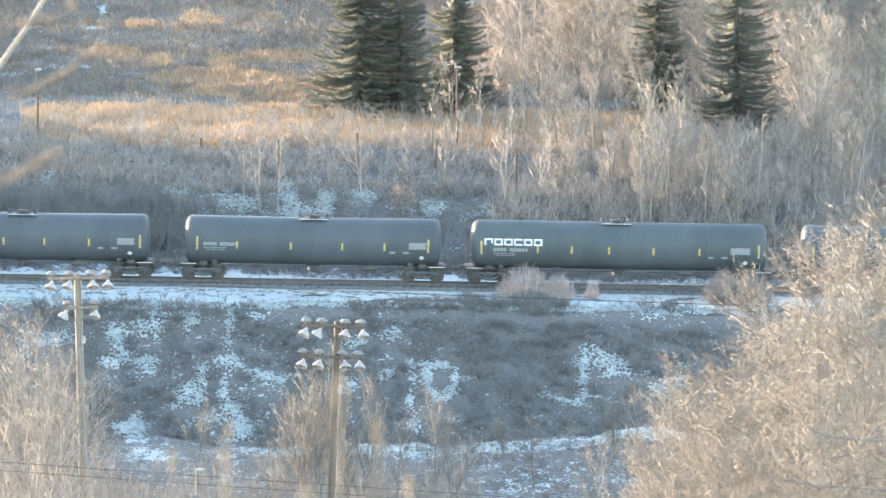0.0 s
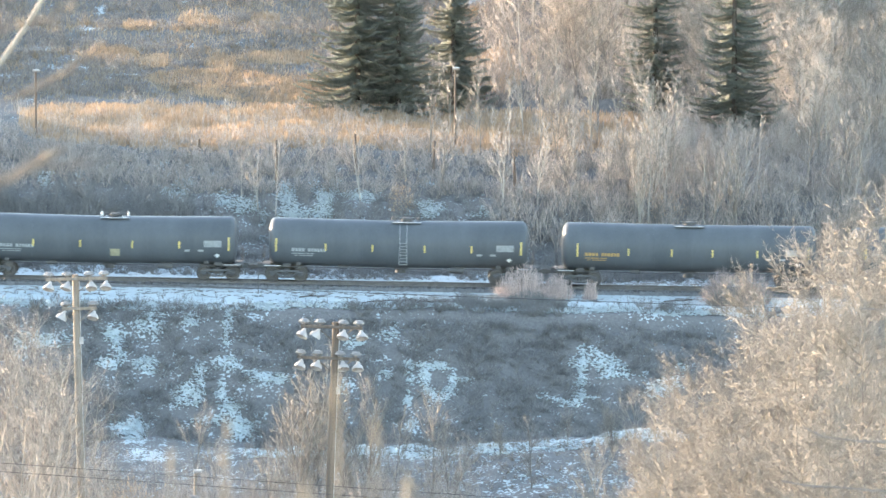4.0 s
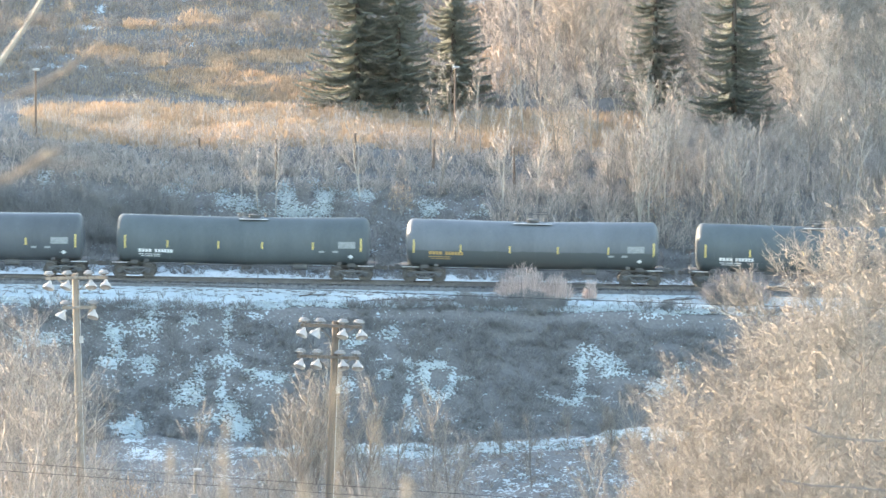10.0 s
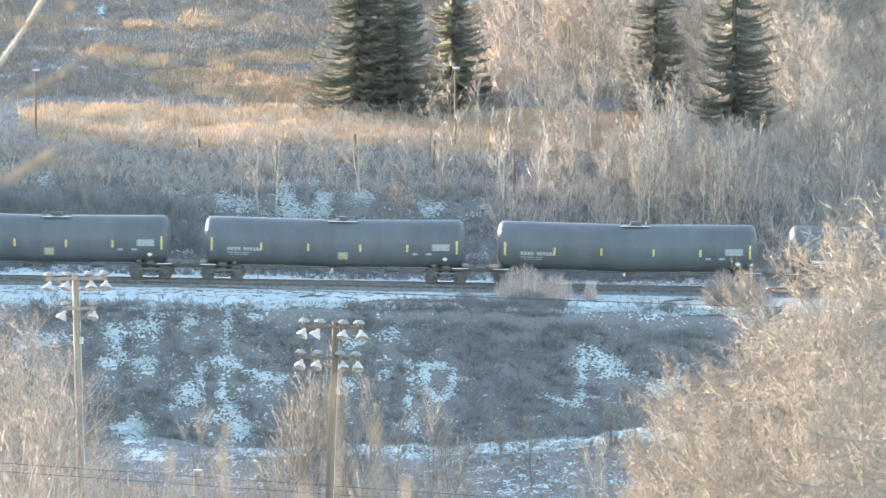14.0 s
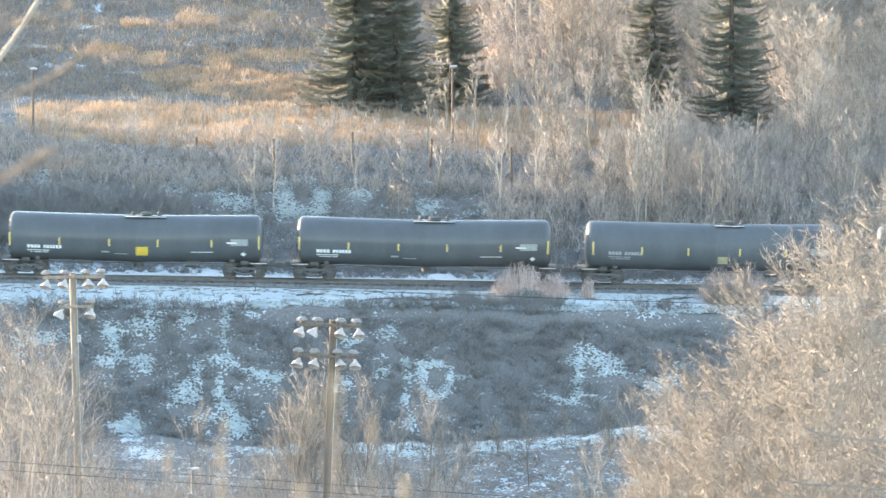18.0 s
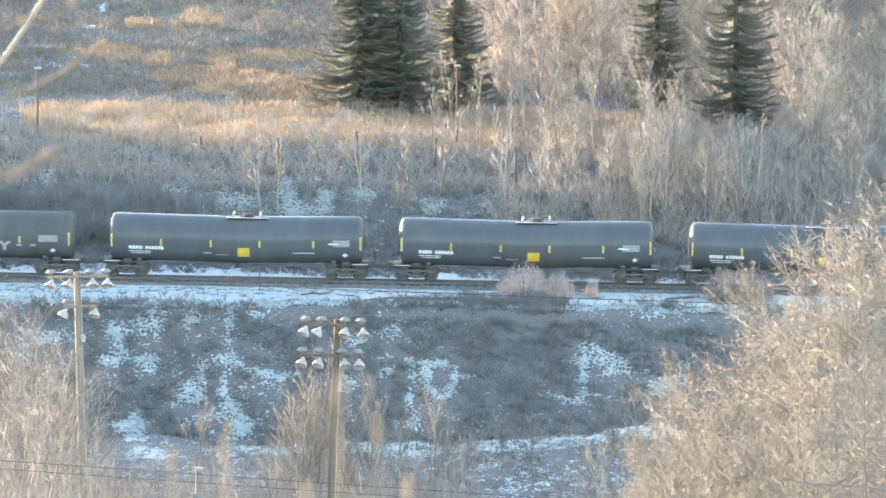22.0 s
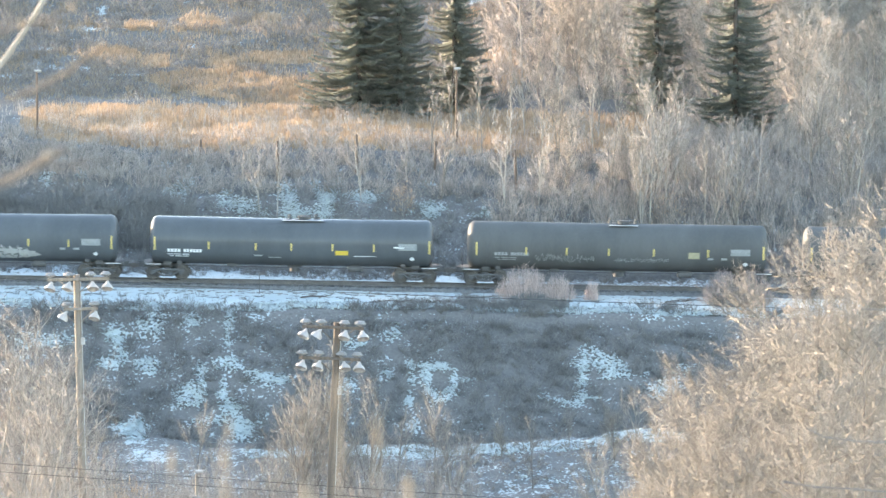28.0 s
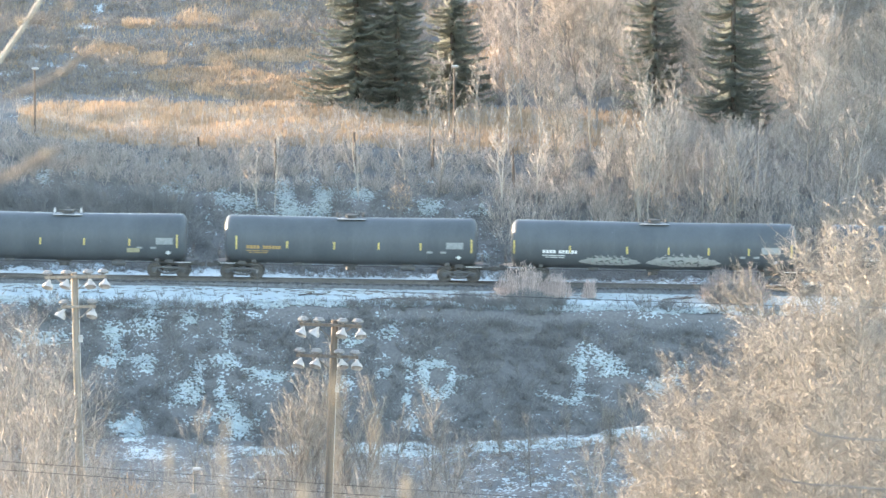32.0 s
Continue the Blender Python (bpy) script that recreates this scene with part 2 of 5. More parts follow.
WHEEL = material("rust_brown_wheel_steel", (0.08, 0.076, 0.072), (0.145, 0.135, 0.125), 4, 0.55, 0.4)
YELLOW = material("yellow_reflective_tape", (0.60, 0.46, 0.14), (0.74, 0.58, 0.22), 4, 0.5, bump=0)
YPANEL = material("yellow_panel_paint", (0.66, 0.45, 0.05), (0.76, 0.54, 0.09), 4, 0.5, bump=0)
WHITE = material("white_stencil_paint", (0.70, 0.72, 0.72), (0.86, 0.87, 0.86), 6, 0.6, bump=0)
FADED = material("faded_white_stencil_paint", (0.24, 0.26, 0.26), (0.40, 0.42, 0.42), 6, 0.7, bump=0)
AMBER = material("faded_amber_stencil_paint", (0.38, 0.24, 0.09), (0.56, 0.36, 0.14), 6, 0.7, bump=0)
CREAM = material("dirty_cream_panel_paint", (0.33, 0.305, 0.20), (0.46, 0.42, 0.28), 5, 0.7, bump=0)
PANEL = material("grey_data_panel_paint", (0.20, 0.22, 0.22), (0.34, 0.36, 0.36), 9, 0.6, bump=0)
SPRAY = material("pale_spray_paint", (0.32, 0.325, 0.315), (0.46, 0.46, 0.445), 3, 0.6, bump=0)
SPRAY_DARK = material("dark_spray_outline", (0.09, 0.105, 0.105), (0.14, 0.155, 0.155), 3, 0.6, bump=0)
SPRAY_GREY = material("weathered_grey_spray_paint", (0.29, 0.30, 0.30), (0.44, 0.45, 0.445), 4, 0.7, bump=0)
SPRAY_GREEN = material("pale_green_spray_paint", (0.27, 0.36, 0.33), (0.38, 0.48, 0.44), 3, 0.6, bump=0)
GRAB = material("white_grab_iron_paint", (0.60, 0.60, 0.58), (0.80, 0.79, 0.77), 5, 0.5, bump=0)


# ---- mesh tools ----
class Geo:
    """Collects simple solids into one mesh."""

    def __init__(self):
        self.v, self.f = [], []

    def add(self, verts, faces):
        k = len(self.v)
        self.v += [tuple(p) for p in verts]
        self.f += [tuple(i + k for i in f) for f in faces]
        return self

    def box(self, c, s, chamfer=0.0):
        """A box, its edges along the longest side cut off by the chamfer."""
        ax = max(range(3), key=lambda i: s[i])
        u, w = [i for i in range(3) if i != ax]
        h, hu, hw = s[ax] / 2, s[u] / 2, s[w] / 2
        if chamfer:
            k = min(chamfer, hu * 0.9, hw * 0.9)
            prof = [(hu - k, hw), (-hu + k, hw), (-hu, hw - k), (-hu, -hw + k), (-hu + k, -hw), (hu - k, -hw), (hu, -hw + k), (hu, hw - k)]
        else:
            prof = [(hu, hw), (-hu, hw), (-hu, -hw), (hu, -hw)]
        n, vs = len(prof), []
        for e in (-h, h):
            for a, b in prof:
                p = [0, 0, 0]
                p[ax], p[u], p[w] = c[ax] + e, c[u] + a, c[w] + b
                vs.append(p)
        fs = [(i, (i + 1) % n, (i + 1) % n + n, i + n) for i in range(n)] + [tuple(range(n - 1, -1, -1)), tuple(range(n, 2 * n))]
        return self.add(vs, fs)

    def rod(self, pts, radii, n=6):
        """A tube through the points, with closed ends."""
        pts = [Vector(p) for p in pts]
        if isinstance(radii, (int, float)):
            radii = [radii] * len(pts)
        vs, fs = [], []
        for i, p in enumerate(pts):
            d = (pts[min(i + 1, len(pts) - 1)] - pts[max(i - 1, 0)]).normalized()
            a = d.orthogonal().normalized()
            b = d.cross(a)
            for j in range(n):
                w = 2 * math.pi * j / n
                vs.append(p + (a * math.cos(w) + b * math.sin(w)) * radii[i])
        for i in range(len(pts) - 1):
            for j in range(n):
                fs.append((i * n + j, i * n + (j + 1) % n, (i + 1) * n + (j + 1) % n, (i + 1) * n + j))
        fs += [tuple(range(n - 1, -1, -1)), tuple(range((len(pts) - 1) * n, len(pts) * n))]
        return self.add(vs, fs)

    def lathe(self, prof, axis="z", n=16, at=(0, 0, 0), lift=None):
        """A solid of revolution: prof is rows of (along the axis, radius)."""
        vs, fs = [], []
        for t, r in prof:
            for j in range(n):
                w = 2 * math.pi * j / n
                a, b = r * math.cos(w), r * math.sin(w)
                o = lift(t) if lift else 0
                vs.append({"z": (at[0] + a, at[1] + b, at[2] + t), "x": (at[0] + t, at[1] + a, at[2] + b + o), "y": (at[0] + a, at[1] + t, at[2] + b)}[axis])
        for i in range(len(prof) - 1):
            for j in range(n):
                fs.append((i * n + j, i * n + (j + 1) % n, (i + 1) * n + (j + 1) % n, (i + 1) * n + j))
        fs += [tuple(range(n - 1, -1, -1)), tuple(range((len(prof) - 1) * n, len(prof) * n))]
        return self.add(vs, fs)

    def mesh(self, name, mat, smooth=0.0):
        me = bpy.data.meshes.new(name)
        me.from_pydata(self.v, [], self.f)
        bm = bmesh.new()
        bm.from_mesh(me)
        bmesh.ops.recalc_face_normals(bm, faces=bm.faces)
        if smooth:
            for f in bm.faces:
                f.smooth = True
            for e in bm.edges:
                if len(e.link_faces) == 2 and e.calc_face_angle(0) > smooth:
                    e.smooth = False
        bm.to_mesh(me)
        bm.free()
        me.materials.append(mat)
        return me


def arrays_mesh(name, verts, tris, mat):
    """A mesh of triangles from numpy arrays."""
    me = bpy.data.meshes.new(name)
    me.vertices.add(len(verts))
    me.vertices.foreach_set("co", np.asarray(verts, np.float32).ravel())
    m = len(tris)
    me.loops.add(3 * m)
    me.loops.foreach_set("vertex_index", np.asarray(tris, np.int32).ravel())
    me.polygons.add(m)
    me.polygons.foreach_set("loop_start", np.arange(0, 3 * m, 3, dtype=np.int32))
    me.update(calc_edges=True)
    me.materials.append(mat)
    return me


def part(name, data, mat, parent, label="", smooth=0.0, at=None):
    """One mesh object under a thing or a part."""
    ob = new(name, data.mesh(name, mat, smooth) if isinstance(data, Geo) else data)
    ob.parent = parent
    if at is not None:
        ob.matrix_basis = at
    return tagged(ob, label)


def thing(name, label, category, group="", kind="", data=None, at=None):
    ob = new(name, data)
    if at is not None:
        ob.matrix_basis = at
    return tagged(ob, label, category, group, kind)


rng = np.random.default_rng(7)


def spikes(p, q, r):
    """Slender three-sided spikes from the points p to the points q, r thick at the foot."""
    p, q, r = np.asarray(p, float), np.asarray(q, float), np.asarray(r, float)
    d = q - p
    d /= np.linalg.norm(d, axis=1, keepdims=True) + 1e-9
    ref = np.where(np.abs(d[:, 2:3]) < 0.9, [[0, 0, 1.0]], [[1.0, 0, 0]])
    a = np.cross(d, ref)
    a /= np.linalg.norm(a, axis=1, keepdims=True) + 1e-9
    b = np.cross(d, a)
    r = r[:, None]
    ring = [p + r * (a * math.cos(w) + b * math.sin(w)) for w in (0.3, 2.4, 4.5)]
    v = np.stack(ring + [q], 1).reshape(-1, 3)
    k = np.arange(len(p))[:, None] * 4
    t = np.concatenate([k + [[0, 1, 3]], k + [[1, 2, 3]], k + [[2, 0, 3]]], 0)
    return v, t


def blades(p, q, w):
    """Flat tapered blades from p to q, w wide at the foot and turned at random."""
    p, q = np.asarray(p, float), np.asarray(q, float)
    ang = rng.uniform(0, 2 * math.pi, len(p))
    side = np.stack([np.cos(ang), np.sin(ang) * 0.4, np.zeros(len(p))], 1) * (np.asarray(w)[:, None] / 2)
    mid = p * 0.45 + q * 0.55 + np.stack([np.zeros(len(p)), np.zeros(len(p)), np.linalg.norm(q - p, axis=1) * 0.06], 1)
    v = np.stack([p - side, p + side, mid + side * 0.8, mid - side * 0.8, q], 1).reshape(-1, 3)
    k = np.arange(len(p))[:, None] * 5
    t = np.concatenate([k + [[0, 1, 2]], k + [[0, 2, 3]], k + [[3, 2, 4]]], 0)
    return v, t


def unit(v):
    return v / (np.linalg.norm(v, axis=-1, keepdims=True) + 1e-9)


# ---- the lie of the land ----
EYE_Z, F = 30.0, 784 / math.tan(radians(DEG / 2))
GRADE = -0.0168                      # the line falls to the right
PROFILE = [(-400, 34), (-60, 31), (0, 28.3), (20, 25.8), (50, 20), (100, 10.5), (150, 1.5), (200, -4), (240, -6.5), (280, -8.6), (305, -9.0),
           (313, -7.6), (318, -6.9), (321, -7.0), (326, -8.2), (332, -7.9), (341.7, -1.15), (342.6, -0.95), (346, -0.62), (348, -0.42), (352, -0.42), (356, -0.25),
           (362, 0.1), (364.0, 1.05), (368, 3.35), (381, 6.6), (401, 8.47), (422, 11.45), (442, 14.95), (470, 17.6), (520, 20.5), (800, 31), (1500, 45), (5000, 50)]
PY, PZ = np.array([a for a, _ in PROFILE], float), np.array([b for _, b in PROFILE], float)


BANK_D, BANK_Y = (0, 362, 366, 373, 386, 404, 425, 445, 470, 5000), (0, 362, 364.0, 368, 381, 401, 422, 442, 467, 5000)


def dd(d):
    """Plan depth of a step d of the far slope: its lower bank is steep, its field nearly level."""
    return np.interp(d, BANK_D, BANK_Y)


def rough_field(x, y, seed, size):
    """Smooth value noise on the plane."""
    gx, gy = np.floor(x / size), np.floor(y / size)
    fx, fy = x / size - gx, y / size - gy
    fx, fy = fx * fx * (3 - 2 * fx), fy * fy * (3 - 2 * fy)

    def h(i, j):
        s = np.sin(i * 127.1 + j * 311.7 + seed * 74.7) * 43758.5453
        return s - np.floor(s)
    return (h(gx, gy) * (1 - fx) + h(gx + 1, gy) * fx) * (1 - fy) + (h(gx, gy + 1) * (1 - fx) + h(gx + 1, gy + 1) * fx) * fy


def height(x, y):
    """Ground height at plan points (numpy arrays)."""
    x, y = np.asarray(x, float), np.asarray(y, float)
    z = np.interp(y, PY, PZ)
    xc = np.clip(x, -450, 450)
    z = z + GRADE * xc * np.clip((y - 328) / 15, 0, 1) * np.clip((600 - y) / 200, 0, 1)
    berm = np.exp(-((y - 318) / 6.5) ** 2)
    z = z + berm * np.clip(xc + 12, 0, 40) * 0.034
    # unseen spurs added to the west, to shade the valley floor and the upper hollow
    west = np.clip((-42 - x) / 14, 0, 1) * np.clip((x + 230) / 60, 0, 1)
    z = z + west * (7.0 * np.exp(-((y - 371) / 7.0) ** 2) + 4.5 * np.exp(-((y - 402) / 8.0) ** 2) + 3.5 * np.exp(-((y - 429) / 8.0) ** 2))
    bed = np.exp(-((y - 350) / 5.5) ** 8)
    wild = (rough_field(x, y, 1, 6.0) - 0.5) * 0.9 + (rough_field(x, y, 2, 1.7) - 0.5) * 0.35 + (rough_field(x, y, 3, 0.6) - 0.5) * 0.12
    far = np.clip((y - 60) / 60, 0.15, 1)
    return z + wild * (1 - bed) * far * np.where((y > 340) & (y < 363), 0.35, 1.0)


def hz(x, y):
    return float(height(np.array([x]), np.array([y]))[0])


def side_at(px, d):
    """Sideways place, in metres, of picture column px at the depth d."""
    return (px - 784) / F * d


def row_z(py, d):
    """Height of picture row py at the depth d."""
    return EYE_Z - d * math.tan(radians(4.56) + math.atan((py - 441) / F))



# ---- ground: one sheet from behind the camera to the horizon ----
def gaps(*spans):
    out = []
    for a, b, s in spans:
        out += list(np.arange(a, b, s))
    return np.array(out + [spans[-1][1]])


gx = gaps((-3000, -500, 350), (-500, -44, 12), (-44, -30, 1.0), (-30, 30, 0.16), (30, 44, 1.0), (44, 500, 12), (500, 3000, 350))
gy = gaps((-800, 0, 100), (0, 300, 6), (300, 326, 0.3), (326, 349, 0.14), (349, 364, 0.25), (364, 405, 0.2), (405, 450, 0.4), (450, 600, 6), (600, 4200, 300))
GX, GY = np.meshgrid(gx, gy)
GZ = height(GX, GY)
STEP = np.interp(GY, BANK_Y, BANK_D)
COL = 784 + GX / np.maximum(GY, 1) * F
ROW = 441 + F * np.tan(np.arctan((EYE_Z - GZ) / np.maximum(GY, 1)) - radians(4.56))

# snow lying on the bank below the line, and on the hill beyond: column, row, half width, half height
BANK_SNOW = [(75, 600, 45, 12), (265, 575, 20, 22), (205, 583, 18, 14), (210, 610, 12, 18), (193, 641, 18, 9), (265, 645, 18, 11), (340, 566, 14, 12), (405, 560, 8, 40),
             (400, 641, 26, 9), (355, 662, 8, 16), (335, 697, 22, 15), (395, 700, 7, 22), (415, 722, 13, 13), (430, 758, 22, 17), (370, 742, 22, 6), (455, 660, 14, 8),
             (490, 668, 26, 9), (240, 765, 15, 28), (222, 757, 18, 8), (268, 803, 28, 11), (690, 592, 16, 9), (704, 580, 6, 12), (630, 606, 20, 13), (620, 682, 14, 14), (687, 660, 10, 11),
             (725, 640, 7, 8), (747, 645, 14, 5), (730, 675, 5, 26), (724, 706, 7, 9), (735, 752, 9, 20), (830, 671, 13, 6), (962, 699, 12, 7), (988, 704, 12, 5), (1060, 632, 24, 17),
             (1035, 655, 10, 26), (1030, 692, 11, 26), (1008, 714, 14, 6), (1095, 640, 14, 9), (1080, 660, 16, 10), (1150, 660, 6, 7), (1166, 685, 18, 14), (1195, 680, 16, 14), (1216, 650, 12, 8),
             (1190, 548, 34, 15), (1050, 702, 14, 4), (1020, 638, 12, 9), (1110, 656, 12, 11), (1045, 612, 14, 6)]
HILL_SNOW = [(45, 262, 12, 5), (100, 275, 16, 12), (80, 315, 20, 15), (145, 308, 11, 11), (185, 292, 24, 7), (290, 292, 26, 13), (330, 322, 28, 16), (305, 342, 16, 8), (380, 300, 10, 9),
             (395, 355, 14, 8), (430, 366, 24, 9), (510, 345, 16, 20), (525, 378, 26, 7), (500, 325, 14, 5), (562, 332, 10, 10), (597, 318, 13, 24), (580, 355, 13, 20), (574, 380, 11, 9),
             (650, 350, 24, 7), (690, 298, 18, 6), (745, 298, 14, 5), (757, 325, 17, 8), (768, 372, 20, 10)]
UPPER_SNOW = [(182, 18, 12, 10), (160, 50, 24, 4), (78, 86, 24, 6), (65, 112, 9, 3), (102, 117, 18, 3), (150, 119, 16, 4), (198, 118, 10, 5), (230, 130, 24, 4), (20, 132, 24, 5), (56, 176, 12, 3),
              (345, 80, 12, 4), (425, 75, 8, 4), (475, 70, 7, 7), (445, 118, 10, 3), (570, 33, 8, 7), (845, 4, 40, 10), (552, 140, 14, 2), (330, 3, 14, 5)]
SNOW = np.full(GX.shape, 0.1)
SNOW += 0.95 * np.exp(-((GY - 345.3) / 3.0) ** 8)
SNOW += 0.72 * np.exp(-((STEP - 355.6) / 3.9) ** 4) + 0.30 * np.exp(-((STEP - 361.0) / 2.2) ** 4)
SNOW += 0.44 * np.exp(-((GY - 318.8) / 2.2) ** 4) * np.clip((COL - 300) / 200, 0.3, 1) + 0.24 * np.exp(-((GY - 308) / 9.0) ** 4)
SNOW += 0.06 * ((STEP > 363) & (STEP < 376)) - 0.06 * ((STEP > 377) & (STEP < 390)) + 0.05 * ((GY > 328) & (GY < 343)) - 0.14 * ((STEP > 396) & (COL > 200)) - 0.06 * (STEP > 396)
SNOW += 0.05 * ((GY > 328) & (GY < 343) & (COL < 520)) - 0.16 * np.clip(rough_field(GX, GY, 33, 1.3) - 0.45, 0, 1) * 2 * ((GY > 341) & (GY < 349))
for c, r, w, h in BANK_SNOW + HILL_SNOW:
    SNOW += np.where(GY < 345, 0.46, 0.38) * np.exp(-(((COL - c) / w / 1.25) ** 2 + ((ROW - r) / h / 1.25) ** 2) ** 1.3)
for c, r, w, h in UPPER_SNOW:
    SNOW += 0.68 * np.exp(-(((COL - c) / w) ** 2 + ((ROW - r) / h) ** 2))
ringd = np.hypot((COL - 780) / 29, (ROW - 672) / 33)
SNOW += (0.2 + 0.55 * rough_field(GX, GZ * 2, 31, 0.8)) * np.exp(-((ringd - 0.85) / 0.33) ** 2) - 0.35 * np.exp(-(ringd / 0.4) ** 2)
SNOW -= 0.35 * np.exp(-(((COL - 930) / 90) ** 2 + ((ROW - 620) / 70) ** 2)) + 0.25 * np.exp(-(((COL - 560) / 60) ** 2 + ((ROW - 620) / 60) ** 2))
SNOW -= 0.42 * ((STEP > 352) & (STEP < 363)) * np.clip((COL - 860) / 80, 0, 1) + 0.06 * ((GY > 326) & (GY < 342)) * np.clip((COL - 800) / 60, 0, 1)
SNOW -= 0.04 * ((GY > 285) & (GY < 326))
GRAVEL = np.exp(-((GY - 350) / 1.5) ** 8)
SNOW -= 0.9 * GRAVEL
STRAWY = np.clip(np.minimum((STEP - 383) / 6, (402.5 - STEP) / 2), 0, 1) * np.clip((COL - 20) / 60, 0, 1) * np.clip((1190 - COL) / 60, 0, 1)
for c, r, w, h in ((205, 98, 50, 13), (275, 108, 35, 12), (395, 106, 40, 12), (500, 100, 75, 13), (340, 138, 80, 14), (480, 160, 120, 22), (400, 125, 40, 8), (360, 35, 40, 12), (475, 30, 30, 12), (250, 45, 30, 8)):
    STRAWY = np.maximum(STRAWY, 1.0 * np.exp(-((((COL - c) / w) ** 2 + ((ROW - r) / h) ** 2) ** 2)) * (STEP > 402))
STRAWY = np.maximum(STRAWY, 0.9 * np.exp(-(((COL - 890) / 45) ** 2 + ((ROW - 125) / 40) ** 2)) * (STEP > 390))
STRAWY = np.maximum(STRAWY, 0.75 * np.exp(-(((ROW - 155) / 24) ** 4)) * np.clip((COL - 260) / 160, 0, 1) * np.clip((640 - COL) / 40, 0, 1) * (STEP > 390))
STRAWY = np.maximum(STRAWY, 0.34 * np.clip((STEP - 404) / 4, 0, 1) * np.clip((900 - COL) / 60, 0, 1) * np.clip((COL - 120) / 200, 0.75, 1))
nx, ny = len(gx), len(gy)
idx = np.arange(nx * ny).reshape(ny, nx)
quad = np.stack([idx[:-1, :-1], idx[:-1, 1:], idx[1:, 1:], idx[1:, :-1]], -1).reshape(-1, 4)
gm = arrays_mesh("ground", np.stack([GX, GY, GZ], -1).reshape(-1, 3), np.concatenate([quad[:, [0, 1, 2]], quad[:, [0, 2, 3]]]), GROUND)
for key, arr in (("snow", SNOW), ("straw", STRAWY), ("gravel", GRAVEL)):
    gm.attributes.new(key, "FLOAT", "POINT").data.foreach_set("value", arr.astype(np.float32).ravel())
gm.polygons.foreach_set("use_smooth", np.ones(len(gm.polygons), bool))
thing("ground", "wintry valley ground with dead grass and patchy snow", "ground", kind="structure", data=gm)


def field_value(arr, x, y):
    """Value of a ground field at plan points, by the nearest grid lines."""
    i = np.clip(np.searchsorted(gx, x), 0, nx - 1)
    j = np.clip(np.searchsorted(gy, y), 0, ny - 1)
    return arr[j, i]


# ---- the railway: ballast bed, sleepers, rails ----
def railway():
    tilt = pose(0, 350, 0, 0, math.degrees(-math.atan(GRADE)), 0)
    bed = thing("railway_track", "single railway track on dark ballast between snowy verges", "railway track", kind="structure", at=tilt)
    g = Geo()
    x0, x1 = -430.0, 430.0
    prof = [(-1.75, -0.62), (-1.38, -0.24), (1.38, -0.24), (1.75, -0.62)]
    vs = [(x, y, z) for x in (x0, x1) for y, z in prof]
    g.add(vs, [(0, 1, 5, 4), (1, 2, 6, 5), (2, 3, 7, 6), (0, 3, 2, 1), (4, 5, 6, 7), (0, 4, 7, 3)])
    part("ballast_bed", g, BALLAST, bed)
    tie = Geo().box((0, 0, -0.24), (0.23, 2.6, 0.16), 0.015).mesh("sleeper", TIE)
    rest = Geo()
    for i in range(int((x1 - x0) / 0.56)):
        x = x0 + 0.3 + i * 0.56
        if abs(x) < 75:
            part("sleeper", tie, TIE, bed, at=pose(x, rng.uniform(-0.03, 0.03), 0, 0, 0, rng.uniform(-0.6, 0.6)))
        else:
            rest.box((x, 0, -0.24), (0.23, 2.6, 0.16))
    tagged(part("sleeper_run", rest, TIE, bed), kind="stuff")
    for y in (-0.76, 0.76):
        r = Geo()
        r.box(((x0 + x1) / 2, y, -0.15), (x1 - x0, 0.14, 0.025)).box(((x0 + x1) / 2, y, -0.085), (x1 - x0, 0.022, 0.11)).box(((x0 + x1) / 2, y, -0.018), (x1 - x0, 0.07, 0.036), 0.01)
        part("rail", r, RAIL, bed, "brown rusted steel rail")
    # loose stone on the shoulders
    n = 9000
    xs, side = rng.uniform(-34, 34, n), rng.choice([-1, 1], n, p=[0.8, 0.2])
    ys = side * rng.uniform(0.6, 1.7, n)
    zs = np.interp(np.abs(ys), [0, 1.38, 1.75], [-0.235, -0.235, -0.6]) + 0.01
    p = np.stack([xs, ys, zs], 1)
    v, t = spikes(p, p + np.stack([rng.uniform(-0.05, 0.05, n), rng.uniform(-0.05, 0.05, n), rng.uniform(0.03, 0.08, n)], 1), rng.uniform(0.025, 0.06, n))
    tagged(part("loose_ballast", arrays_mesh("loose_ballast", v, t, BALLAST), BALLAST, bed), kind="stuff")


railway()

# ---- tank cars ----
SCALE = F / 348.6                     # picture widths per metre at the near side of the train
WHEEL_R = 0.457


def wheelset_mesh():
    g = Geo()
    for y in (-0.76, 0.76):
        s = 1 if y > 0 else -1
        g.lathe([(y - 0.07 * s, 0.10), (y - 0.07 * s, WHEEL_R + 0.025), (y - 0.03 * s, WHEEL_R + 0.02), (y - 0.03 * s, WHEEL_R), (y + 0.07 * s, WHEEL_R - 0.006),
                 (y + 0.07 * s, WHEEL_R - 0.07), (y + 0.02 * s, WHEEL_R - 0.10), (y + 0.02 * s, 0.16), (y + 0.09 * s, 0.14), (y + 0.09 * s, 0.08)], "y", 24)
    g.lathe([(-1.02, 0.075), (1.02, 0.075)], "y", 10)
    for k in range(5):
        w = 2 * math.pi * k / 5
        g.box((0.26 * math.cos(w), -0.79, 0.26 * math.sin(w)), (0.05, 0.02, 0.05))
    return g.mesh("wheelset", WHEEL, 0.6)


